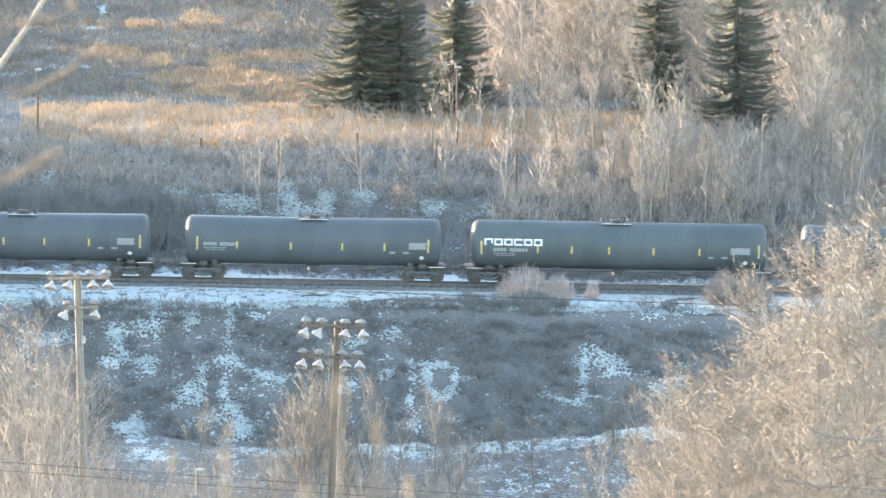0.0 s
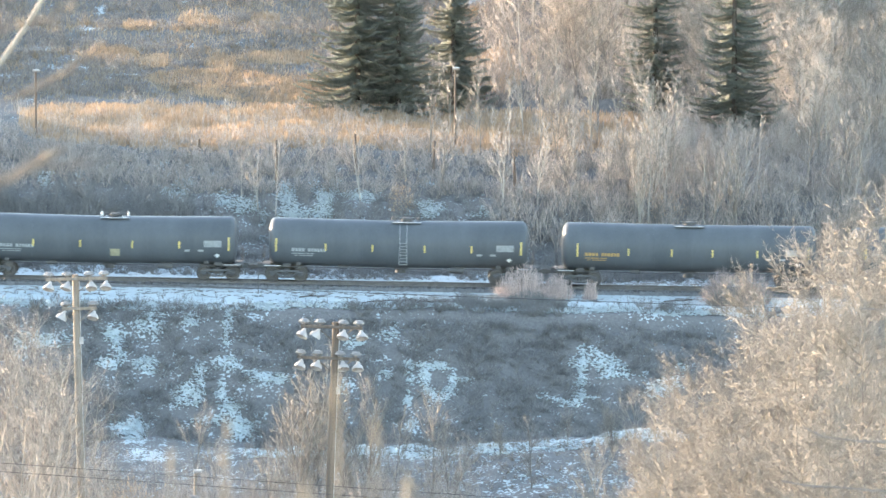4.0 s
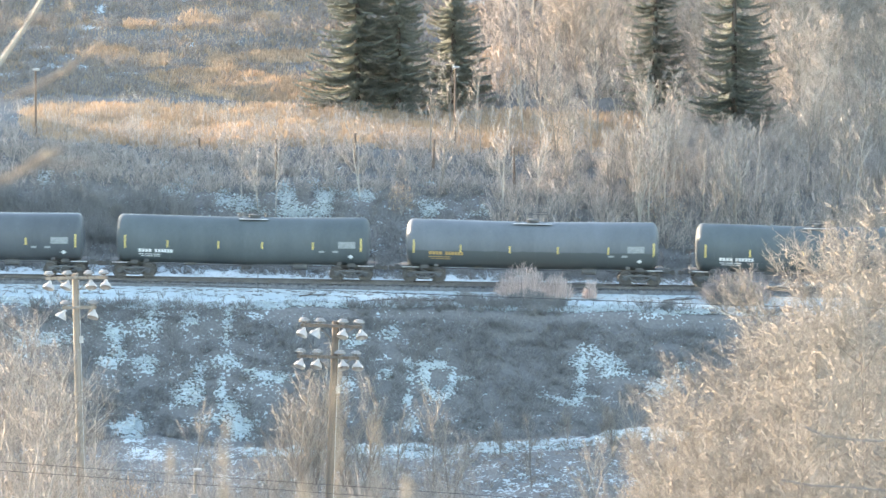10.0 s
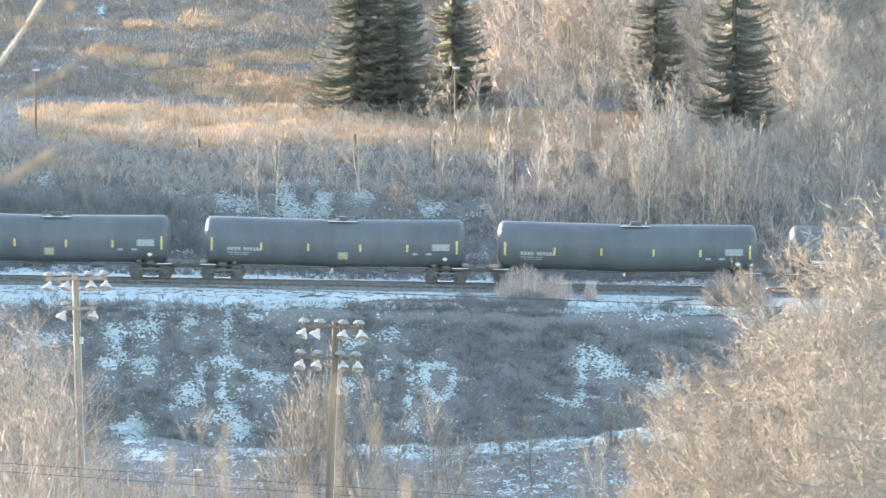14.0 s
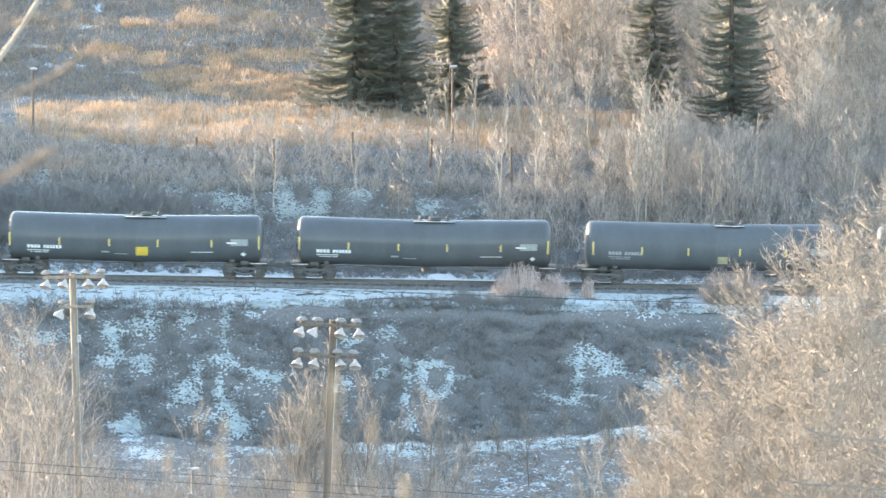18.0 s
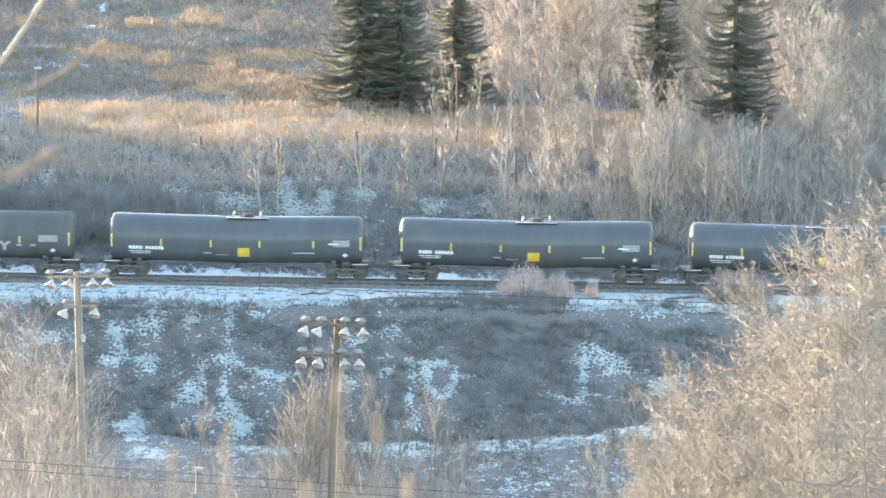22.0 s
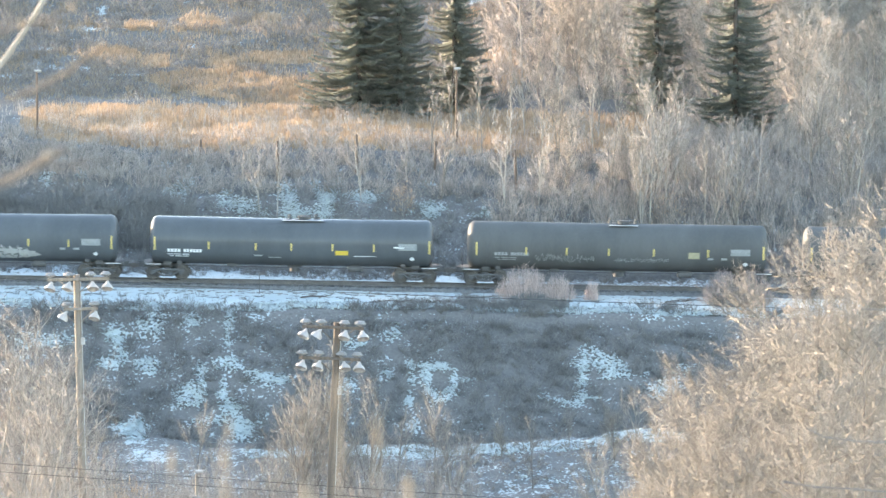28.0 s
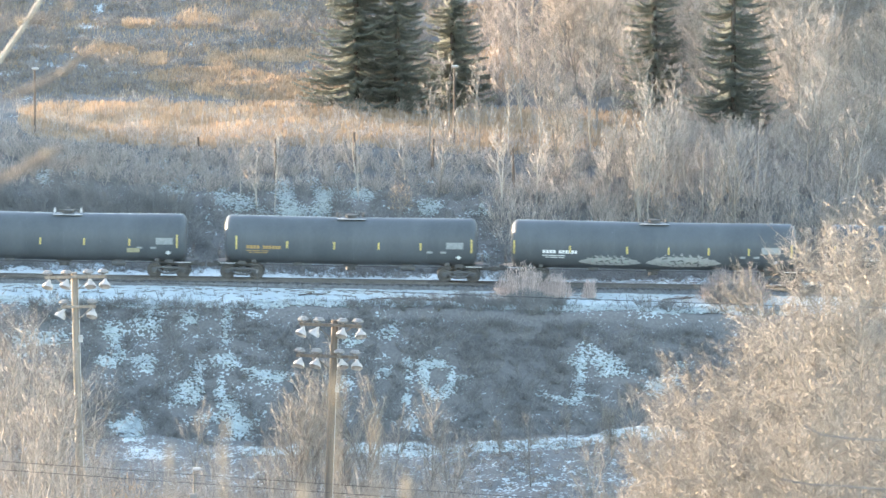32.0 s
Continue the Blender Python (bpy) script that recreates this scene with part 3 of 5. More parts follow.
def sideframe_mesh():
    """Cast bogie side frame: a pierced truss with axle boxes and a spring nest."""
    g, y = Geo(), 0.0
    g.box((0, y, 0.66), (1.5, 0.13, 0.13), 0.03).box((0, y, 0.30), (0.72, 0.15, 0.12), 0.03)
    for s in (-1, 1):
        g.rod([(s * 0.75, y, 0.64), (s * 0.55, y, 0.46), (s * 0.32, y, 0.31)], 0.075, 6)
        g.box((s * 0.27, y, 0.47), (0.09, 0.13, 0.34), 0.02)
        g.box((s * 0.89, y, 0.52), (0.30, 0.17, 0.26), 0.05)
        g.lathe([(y - 0.12, 0.11), (y + 0.12, 0.11)], "y", 10, (s * 0.89, 0, WHEEL_R))
        g.lathe([(0.33, 0.075), (0.55, 0.075)], "z", 8, (s * 0.1, y, 0))
    return g.mesh("side_frame", UNDER, 0.6)


WHEELSET, SIDEFRAME = wheelset_mesh(), sideframe_mesh()
BOLSTER = Geo().box((0, 0, 0.66), (0.36, 2.0, 0.24), 0.05).box((0, 0, 0.80), (0.5, 0.6, 0.12), 0.03).mesh("bolster", UNDER)


def shell_patch(g, x0, x1, z0, z1, r, zc, drop, off=0.008, n=3, m=1):
    """A patch of paint or tape lying on the near side of a tank."""
    vs, fs = [], []
    for i in range(m + 1):
        x = x0 + (x1 - x0) * i / m
        c = zc + drop(x)
        for j in range(n + 1):
            z = z0 + (z1 - z0) * j / n + drop(x)
            vs.append((x, -math.sqrt(max(r * r - (z - c) ** 2, 0.01)) - off, z))
    for i in range(m):
        for j in range(n):
            a = i * (n + 1) + j
            fs.append((a, a + n + 1, a + n + 2, a + 1))
    return g.add(vs, fs)


def text_mesh(body, x0, x1, z0, z1, r, zc, drop, mat):
    """Words in the built-in font, laid on the tank."""
    cu = bpy.data.curves.new("words", "FONT")
    cu.body, cu.offset = body, 0.055
    ob = new("words", cu)
    me = bpy.data.meshes.new_from_object(ob.evaluated_get(bpy.context.evaluated_depsgraph_get()))
    bpy.data.objects.remove(ob)
    bpy.data.curves.remove(cu)
    bm = bmesh.new()
    bm.from_mesh(me)
    bmesh.ops.subdivide_edges(bm, edges=[e for e in bm.edges if e.calc_length() > 0.25], cuts=2)
    xs, ys = [v.co.x for v in bm.verts], [v.co.y for v in bm.verts]
    for v in bm.verts:
        x = x0 + (v.co.x - min(xs)) / (max(xs) - min(xs)) * (x1 - x0)
        z = z0 + (v.co.y - min(ys)) / (max(ys) - min(ys)) * (z1 - z0) + drop(x)
        v.co = (x, -math.sqrt(r * r - (z - zc - drop(x)) ** 2) - 0.012, z)
    bpy.data.meshes.remove(me)
    letters, seen = [], set()
    for start in bm.verts:
        if start in seen:
            continue
        stack, island = [start], {start}
        while stack:
            for e in stack.pop().link_edges:
                for v in e.verts:
                    if v not in island:
                        island.add(v)
                        stack.append(v)
        seen |= island
        order = {v: i for i, v in enumerate(island)}
        one = bpy.data.meshes.new("sprayed_letter")
        one.from_pydata([tuple(v.co) for v in order], [], [[order[v] for v in f.verts] for f in bm.faces if f.verts[0] in order])
        one.materials.append(mat)
        letters.append(one)
    bm.free()
    return letters


def tank_car(k, length, paint, label, style):
    """A tank car: shell, heads, top platform, underframe, bogies, tape, stencils. Its origin is at rail height under its middle."""
    car = thing("tank_car", label, "tank car", "train of tank cars")
    r, zc, sag = style.get("r", 1.49), 2.49, style.get("sag", 0.11)
    h = length / 2
    mat = PAINT[paint]
    seed = random.Random(k)

    def drop(x):
        return -sag * (1 - abs(x) / h)

    g = Geo()
    prof = []
    for i in range(9):                                  # a dished head
        a = math.pi / 2 * i / 8
        prof.append((-h + 0.46 * (1 - math.cos(a)) ** 1.25, max(r * math.sin(a) ** 0.6, 0.05)))
    for s in (-0.85, -0.6, -0.4, -0.2, 0.0, 0.2, 0.4, 0.6, 0.85):
        prof.append((s * (h - 0.65), r))
    prof += [(-t, q) for t, q in prof[8::-1]]
    g.lathe(prof, "x", 40, (0, 0, zc), drop)
    shell = part("tank", g, mat, car, smooth=0.7)
    for s in (-0.93, -0.62, -0.3, 0.02, 0.33, 0.64, 0.94):
        x = s * (h - 0.55)
        band = Geo().lathe([(x - 0.03, r + 0.002), (x - 0.025, r + 0.007), (x + 0.025, r + 0.007), (x + 0.03, r + 0.002)], "x", 40, (0, 0, zc), lambda t, x=x: drop(x))
        part("weld_band", band, mat, shell, smooth=0.7)
    # top platform, manway and valves
    dome = style.get("dome", 0.02) * length
    top = zc + r + drop(dome)
    pl = style.get("platform", 1.4)
    for s in (-1, 1):
        y = s * 0.56
        g = Geo().box((dome, y, zc + math.sqrt(r * r - y * y) + drop(dome) + 0.03), (pl * 1.3, 0.5, 0.035), 0.008)
        part("walkway", g, GALV, car, "pale steel grating walkway")
    for s in (-1, 1):
        rail = Geo()
        y, hh = s * 0.9, style.get("rail", 0.2)
        for x in (-pl / 2, -pl / 6, pl / 6, pl / 2):
            rail.rod([(dome + x, y, top), (dome + x, y, top + hh)], 0.016, 5)
        rail.rod([(dome - pl / 2, y, top + hh), (dome + pl / 2, y, top + hh)], 0.016, 5)
        part("handrail", rail, UNDER, car)
    g = Geo().lathe([(0, 0.34), (0.09, 0.34), (0.1, 0.38), (0.15, 0.38), (0.19, 0.26), (0.2, 0.1)], "z", 18, (dome, 0, top))
    for j in range(6):
        w = j * math.pi / 3
        g.box((dome + 0.40 * math.cos(w), 0.40 * math.sin(w), top + 0.12), (0.06, 0.06, 0.12))
    part("manway", g, UNDER, car, smooth=0.6)
    for x in (-0.85, 0.8):
        v = 0.55 if style.get("white_rail") else 0.85
        part("valve", Geo().lathe([(0, 0.13 * v), (0.2, 0.13 * v), (0.22, 0.07 * v), (0.3, 0.06 * v)], "z", 10, (dome + x, 0.1, top)), GRAB if v < 0.6 else UNDER, car, smooth=0.6)
    # underframe: stub sills, saddles, end platforms, couplers, outlet
    for s in (-1, 1):
        g = Geo().box((s * (h - 0.75), 0, 0.93), (2.9, 0.42, 0.34), 0.03)
        part("stub_sill", g, UNDER, car)
        g = Geo().box((s * (h - 1.15), 0, 1.12), (0.5, 1.3, 0.42), 0.05).box((s * (h - 1.9), 0, 1.2), (0.3, 1.6, 0.3), 0.05)
        part("saddle", g, UNDER, car)
        g = Geo().box((s * (h + 0.12), 0, 1.08), (0.5, 2.6, 0.06)).box((s * (h + 0.36), 0, 0.98), (0.06, 2.6, 0.2), 0.01)
        part("end_platform", g, UNDER, car)
        g = Geo().box((s * (h + 0.62), 0, 0.85), (0.62, 0.16, 0.2), 0.03).box((s * (h + 0.95), 0.02, 0.85), (0.26, 0.3, 0.3), 0.06)
        part("coupler", g, WHEEL, car)
        for y in (-1.28, 1.28):
            g = Geo().rod([(s * (h - 0.45), y, 1.02), (s * (h + 0.36), y, 1.02), (s * (h + 0.36), y, 0.45), (s * (h + 0.05), y, 0.45), (s * (h + 0.05), y, 1.02)], 0.02, 5)
            part("step_iron", g, UNDER, car)
        part("sill_step", Geo().box((s * (h - 0.25), -1.33, 1.03), (1.0, 0.05, 0.035)), GRAB, car, "pale painted sill step")
        g = Geo()
        hx = s * (h + 0.30)
        for y in (-1.2, 1.2):
            g.rod([(hx, y, 1.08), (hx, y, 2.12)], 0.02, 5)
        g.rod([(hx, -1.2, 2.12), (hx, 1.2, 2.12)], 0.02, 5).rod([(hx, -1.2, 1.6), (hx, 1.2, 1.6)], 0.016, 5)
        part("end_rail", g, UNDER, car)
    part("brake_wheel", Geo().lathe([(0, 0.28), (0.04, 0.28)], "x", 14, (-h - 0.38, -0.55, 1.75)), UNDER, car)
    g = Geo().lathe([(0, 0.32), (0.25, 0.3), (0.32, 0.18), (0.55, 0.16)], "z", 12, (dome * 0.3, 0, 0.62)).box((dome * 0.3, 0, 1.0), (0.9, 0.7, 0.2), 0.05)
    part("outlet_valve", g, UNDER, car, smooth=0.6)
    g = Geo().lathe([(-0.45, 0.16), (-0.4, 0.2), (0.4, 0.2), (0.45, 0.16)], "x", 10, (h * 0.45, -0.55, 0.86)).box((h * 0.45, -0.5, 1.02), (0.5, 0.2, 0.14))
    part("brake_reservoir", g, UNDER, car, smooth=0.6)
    part("brake_pipe", Geo().rod([(-h + 1.6, -0.7, 0.94), (0, -0.7, 0.90), (h - 1.6, -0.7, 0.94)], 0.03, 5), UNDER, car)
    part("brake_valve", Geo().box((-h * 0.42, -0.4, 0.98), (0.6, 0.3, 0.26), 0.03), UNDER, car)
    if style.get("ladder"):
        g = Geo()
        lx = dome - 0.2
        for x in (-0.22, 0.22):
            g.rod([(lx + x, -r - 0.1, 1.2), (lx + x, -r - 0.1, 2.6), (lx + x, -r * 0.75, zc + r * 0.72), (lx + x, -0.74, top)], 0.02, 5)
        for i in range(8):
            g.rod([(lx - 0.22, -r - 0.1, 1.25 + i * 0.19), (lx + 0.22, -r - 0.1, 1.25 + i * 0.19)], 0.014, 4)
        part("side_ladder", g, FADED, car, "faded pale side ladder")
    # bogies with their wheelsets
    axles = []
    for s in (-1, 1):
        bogie = part("bogie", BOLSTER, UNDER, car, at=pose(s * (h - 1.15), 0, 0))
        for y in (-1.0, 1.0):
            part("side_frame", SIDEFRAME, UNDER, bogie, at=pose(0, y, 0))
        for a in (-0.89, 0.89):
            axles.append(part("wheelset", WHEELSET, WHEEL, bogie, at=pose(a, 0, WHEEL_R)))
    # reflective tape along the side
    fr = style.get("bars", (0.045, 0.235, 0.415, 0.59, 0.77, 0.96))
    for i, f in enumerate(fr):
        x = -h + f * length
        long = i in (0, len(fr) - 1)
        z = 2.34 if long else 2.26
        q = (0.42 if long else 0.23)
        part("reflective_strip", shell_patch(Geo(), x - 0.05, x + 0.05, z - q - drop(x) * 0.5, z + q - drop(x) * 0.5, r, zc, drop, 0.012, 6), YELLOW, car)

    def marks(name, mat_, f0, z, glyphs, size, gap=0.22, lab=""):
        """A row of plain bars as wide as the stencilled characters; small print is one part."""
        m_, x = Geo(), -h + f0 * length
        for w in glyphs:
            if w > 0:
                if size > 0.15:
                    one = shell_patch(Geo(), x, x + w * size, z, z + size, r, zc, drop, 0.010, 2)
                    part(name, one, mat_, car, lab)
                else:
                    shell_patch(m_, x, x + w * size, z, z + size, r, zc, drop, 0.010, 2)
            x += (abs(w) + gap) * size
        if m_.v:
            tagged(part(name, m_, mat_, car, lab), kind="stuff")

    st = style.get("stencil", FADED)
    marks("reporting_mark", st, style.get("mark_at", 0.09), style.get("mark_z", 1.98), [0.8, 0.8, 0.8, 0.8], 0.21)
    marks("car_number", st, style.get("mark_at", 0.09) + 1.02 / length, style.get("mark_z", 1.98), [0.7, 0.7, 0.7, 0.7, 0.7, 0.7], 0.21)
    marks("small_stencil", st, style.get("mark_at", 0.09), style.get("mark_z", 1.98) - 0.16, [6, -0.6, 9, -0.5, 8], 0.055)
    marks("small_stencil", st, style.get("mark_at", 0.09) + 0.01, style.get("mark_z", 1.98) - 0.28, [4, -1, 10, -0.5, 7], 0.05)
    x = h - 0.125 * length
    part("data_panel", shell_patch(Geo(), x, x + 0.055 * length + 0.2, 2.14, 2.56, r, zc, drop, 0.010, 4), PANEL, car, "grey stencilled data panel")
    m_ = Geo()
    for j in range(3):
        shell_patch(m_, x + 0.04, x + 0.055 * length + 0.1 - j * 0.12, 2.22 + j * 0.12, 2.245 + j * 0.12, r, zc, drop, 0.014, 1)
    part("panel_text", m_, FADED, car)
    px, pz, q = h - 0.075 * length, 1.62, 0.17
    up = Vector((0, -(zc - pz) / r, math.sqrt(1 - ((zc - pz) / r) ** 2)))
    out = Vector((0, -up.z, up.y))
    c = Vector((px, -math.sqrt(r * r - (pz - zc) ** 2), pz + drop(px))) + out * 0.02
    ring = [Vector((-q, 0, 0)), -up * q, Vector((q, 0, 0)), up * q]
    d = Geo().add([c + p for p in ring] + [c + p + out * 0.02 for p in ring], [(0, 1, 2, 3), (4, 5, 6, 7)] + [(i, (i + 1) % 4, (i + 1) % 4 + 4, i + 4) for i in range(4)])
    part("hazard_placard", d, WHITE, car, "white diamond hazard placard")
    if paint == "gloss":
        marks("small_stencil", WHITE, 0.72, 1.72, [34], 0.04)
        marks("small_stencil", WHITE, 0.86, 2.28, [7], 0.09)
        marks("small_stencil", FADED, 0.37, 1.66, [5], 0.1)
        marks("small_stencil", FADED, 0.42, 1.58, [16], 0.05)
    else:
        marks("small_stencil", FADED, 0.80, 1.86, [2.6, -3.4, 2.8], 0.13)
    for name, mt, f0, z, w, q, lab in style.get("panels", ()):
        x = -h + f0 * length
        part(name, shell_patch(Geo(), x, x + w, z, z + q, r, zc, drop, 0.011, 4), mt, car, lab)
    if "logo" in style:
        f0, f1, z0, z1 = style["logo"]
        step = (f1 - f0) * length / 6
        for j in range(6):
            g, x, t = Geo(), -h + f0 * length + j * step, 0.1
            w = step * 0.84
            shell_patch(g, x, x + t, z0, z1, r, zc, drop, 0.011, 3)
            shell_patch(g, x + t, x + w, z1 - t, z1, r, zc, drop, 0.011, 2)
            if j not in (0,):
                shell_patch(g, x + t, x + w, z0, z0 + t, r, zc, drop, 0.011, 2)
            if j not in (3,):
                shell_patch(g, x + w - t, x + w, z0 + t, z1 - t, r, zc, drop, 0.011, 2)
            part("logo_block", g, WHITE, car, "large white painted logo block")
    if "words" in style:
        body, f0, f1, z0, z1 = style["words"]
        for one in text_mesh(body, -h + f0 * length, -h + f1 * length, z0, z1, r, zc, drop, SPRAY_GREY):
            part("sprayed_letter", one, SPRAY_GREY, car, "big pale sprayed capital letter")
    for f0, f1, z0, z1 in style.get("spray", ()):
        x0, x1 = -h + f0 * length, -h + f1 * length

        def on(x, z, off):
            return (x, -math.sqrt(r * r - (z - zc) ** 2) - off, z + drop(x))

        def stroke(e, pts, w):
            for (xa, za), (xb, zb) in zip(pts, pts[1:]):
                nxt = Vector((za - zb, xb - xa)).normalized() * w / 2
                e.add([on(xa - nxt.x, za - nxt.y, 0.018), on(xb - nxt.x, zb - nxt.y, 0.018), on(xb + nxt.x, zb + nxt.y, 0.018), on(xa + nxt.x, za + nxt.y, 0.018)], [(0, 1, 2, 3)])

        # a spiky cloud of paint, pointed at both ends
        g, n = Geo(), 46
        top_, low_ = [], []
        for i in range(n + 1):
            u = i / n
            env = min(1.0, 3.6 * u, 3.6 * (1 - u)) ** 0.75
            m0 = z0 + 0.28 * (z1 - z0)
            top_.append(m0 + (z1 - m0) * env * (seed.uniform(0.62, 0.84) + 0.28 * (i % 5 == 2)))
            low_.append(m0 - (m0 - z0) * env * seed.uniform(0.75, 1.1))
        for i in range(n):
            xa, xb = x0 + (x1 - x0) * i / n, x0 + (x1 - x0) * (i + 1) / n
            col = [on(x, lo + (hi - lo) * v / 4, 0.010) for x, lo, hi in ((xa, low_[i], top_[i]), (xb, low_[i + 1], top_[i + 1])) for v in range(5)]
            g.add(col, [(v, v + 5, v + 6, v + 1) for v in range(4)])
        gr = tagged(part("graffiti", g, SPRAY, car, "pale spiky sprayed graffiti"), kind="stuff")
        # jagged strokes of a wild lettering: stems, hooks and slashes
        e, q, k = Geo(), Geo(), 6
        for i in range(k):
            cx = x0 + (x1 - x0) * (0.2 + 0.62 * (i + 0.5) / k)
            w, zb, zt = (x1 - x0) * 0.62 / k, z0 + 0.16 * (z1 - z0), z0 + 0.80 * (z1 - z0)
            lean = seed.uniform(-0.1, 0.16)
            zm = seed.uniform(zb + 0.1, zt - 0.1)
            stroke(e, [(cx - w * 0.42, zb), (cx - w * 0.42 + lean, zt), (cx + w * 0.1 + lean, zt - 0.04)], 0.10)
            stroke(e, [(cx - w * 0.3, zm), (cx + w * 0.28, zm + 0.06), (cx + w * 0.3 + lean * 0.4, zb + 0.05)], 0.08)
            if seed.random() < 0.7:
                stroke(e, [(cx + w * 0.1, zt - 0.02), (cx + w * 0.42, zb + 0.02)], 0.09)
            stroke(q, [(cx - w * 0.25, zb + 0.1), (cx - w * 0.2 + lean, zt - 0.1)], 0.10)
        tagged(part("graffiti_outline", e, SPRAY_DARK, gr, "dark grey-green sprayed strokes"), kind="stuff")
        tagged(part("graffiti_fill", q, SPRAY_GREEN, gr, "pale green sprayed fill"), kind="stuff")
    for f0, f1, z0, z1 in style.get("scribble", ()):
        g = Geo()
        x0, x1 = -h + f0 * length, -h + f1 * length
        x, z = x0, (z0 + z1) / 2
        while x < x1:
            nx_, nz = x + seed.uniform(0.015, 0.075), seed.uniform(z0, z1)
            pts = []
            for xx, zz in ((x, z), (nx_, nz)):
                pts.append((xx, -math.sqrt(r * r - (zz - zc) ** 2) - 0.012, zz + drop(xx)))
            g.rod(pts, 0.012, 4)
            x, z = nx_, nz
        part("graffiti_scribble", g, SPRAY_GREY, car, "thin pale sprayed scribble")
    return car, axles


YSQ = ("yellow_panel", YPANEL, 0.505, 1.52, 0.74, 0.56, "plain yellow square panel")
CSQ = ("cream_panel", CREAM, 0.515, 1.56, 0.60, 0.46, "dirty cream square panel")
YBAR = ("yellow_panel", YPANEL, 0.655, 1.80, 0.80, 0.28, "small yellow panel")
GLOSS = {"stencil": WHITE, "mark_at": 0.08, "mark_z": 1.82, "sag": 0.13, "dome": 0.04, "platform": 2.0, "rail": 0.16, "bars": (0.012, 0.205, 0.40, 0.59, 0.80, 0.985)}
L8 = (0.02, 0.21, 0.375, 0.50, 0.645, 0.79, 0.985)
CREW = {"dome": 0.03, "ladder": True, "bars": (0.03, 0.22, 0.40, 0.60, 0.78, 0.97), "sag": 0.10}
TRAIN = []


def add_car(front, length, paint, label, style):
    """Couple a car on: the place of its rear tank end along the train at the start, tank length in metres, paint, label, style."""
    car, axles = tank_car(len(TRAIN), length - 0.22, paint, label, style)
    TRAIN.append((car, axles, (front - 784) / SCALE + length / 2 - 0.12))


add_car(1420, 16.2, "matt", "dusty black tank car with pale end", {"dome": 0.0})
add_car(833, 18.75, "green", "long green-black tank car with large white logo blocks", {"logo": (0.045, 0.245, 2.50, 2.92), "stencil": FADED, "mark_at": 0.075, "mark_z": 2.12, "sag": 0.02, "dome": -0.01, "bars": (0.035, 0.225, 0.34, 0.465, 0.615, 0.77, 0.97)})
add_car(324.1, 16.25, "matt", "dusty grey-black tank car with faded stencils", {"sag": 0.05, "dome": 0.0, "bars": (0.05, 0.205, 0.415, 0.615, 0.78, 0.95), "mark_at": 0.075, "mark_z": 2.2})
add_car(-191.5, 16.15, "matt", "dusty black tank car with amber stencils", {"stencil": AMBER, "sag": 0.05, "dome": 0.0, "bars": (0.06, 0.26, 0.43, 0.59, 0.765, 0.965)})
add_car(-713.3, 16.5, "matt", "dusty black tank car with a faded side ladder", dict(CREW))
add_car(-1232.2, 16.5, "matt", "dusty black tank car with a cream square panel", dict(CREW, panels=(CSQ,), ladder=False, white_rail=True))
add_car(-1742.9, 16.1, "green", "green-black tank car with a pale data panel", {"dome": -0.02, "bars": (0.035, 0.21, 0.42, 0.60, 0.79, 0.96), "mark_z": 1.75, "stencil": WHITE})
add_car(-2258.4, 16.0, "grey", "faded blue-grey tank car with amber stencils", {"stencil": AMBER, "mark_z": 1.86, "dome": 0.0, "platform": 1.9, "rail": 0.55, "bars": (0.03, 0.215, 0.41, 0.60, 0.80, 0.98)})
add_car(-2774.3, 16.1, "green", "green-black tank car with white stencils", {"stencil": WHITE, "mark_z": 1.72, "dome": 0.04, "bars": (0.037, 0.204, 0.404, 0.576, 0.776, 0.965)})
add_car(-3294.7, 16.5, "matt", "dusty black tank car with faded stencils and yellow tape", dict(CREW, ladder=False))
add_car(-3815.3, 16.5, "matt", "dusty black tank car with cream panel and yellow tape", dict(CREW, panels=(CSQ,), ladder=False))
add_car(-4334.1, 16.3, "matt", "dusty black tank car with cream square panel on side", dict(CREW, panels=(CSQ,), ladder=False, dome=0.06))
add_car(-4847.8, 16.2, "gloss", "glossy black tank car with crisp white stencils", dict(GLOSS))
add_car(-5361.3, 16.2, "gloss", "glossy black tank car with a yellow square panel", dict(GLOSS, panels=(YSQ,)))
add_car(-5877.6, 16.2, "gloss", "glossy black tank car with a bright yellow square panel", dict(GLOSS, panels=(YSQ,), white_rail=True))
add_car(-6392.3, 16.2, "gloss", "glossy black tank car with yellow panel, white valves", dict(GLOSS, panels=(YSQ,), white_rail=True))
add_car(-6969.0, 18.4, "brown", "long sooty black tank car with large sprayed words", {"words": ("PEACE-LOVE-UNITY", 0.283, 0.782, 1.58, 2.17), "sag": 0.04, "dome": 0.04, "mark_z": 1.86, "bars": (0.025, 0.19, 0.345, 0.50, 0.655, 0.81, 0.98), "rail": 0.5})
add_car(-7566.7, 19.0, "brown", "long sooty black tank car with scribbled graffiti", {"scribble": ((0.225, 0.42, 1.55, 2.1), (0.49, 0.665, 1.6, 1.95)), "panels": (("yellow_panel", CREAM, 0.735, 1.92, 0.7, 0.4, "faded yellow panel"),), "stencil": FADED, "mark_z": 1.95, "sag": 0.03, "bars": (0.03, 0.195, 0.33, 0.47, 0.62, 0.80, 0.985)})
add_car(-8132.2, 18.0, "gloss", "long glossy black tank car with white stencils", dict(GLOSS, panels=(YBAR,), sag=0.05, mark_at=0.065, bars=L8))
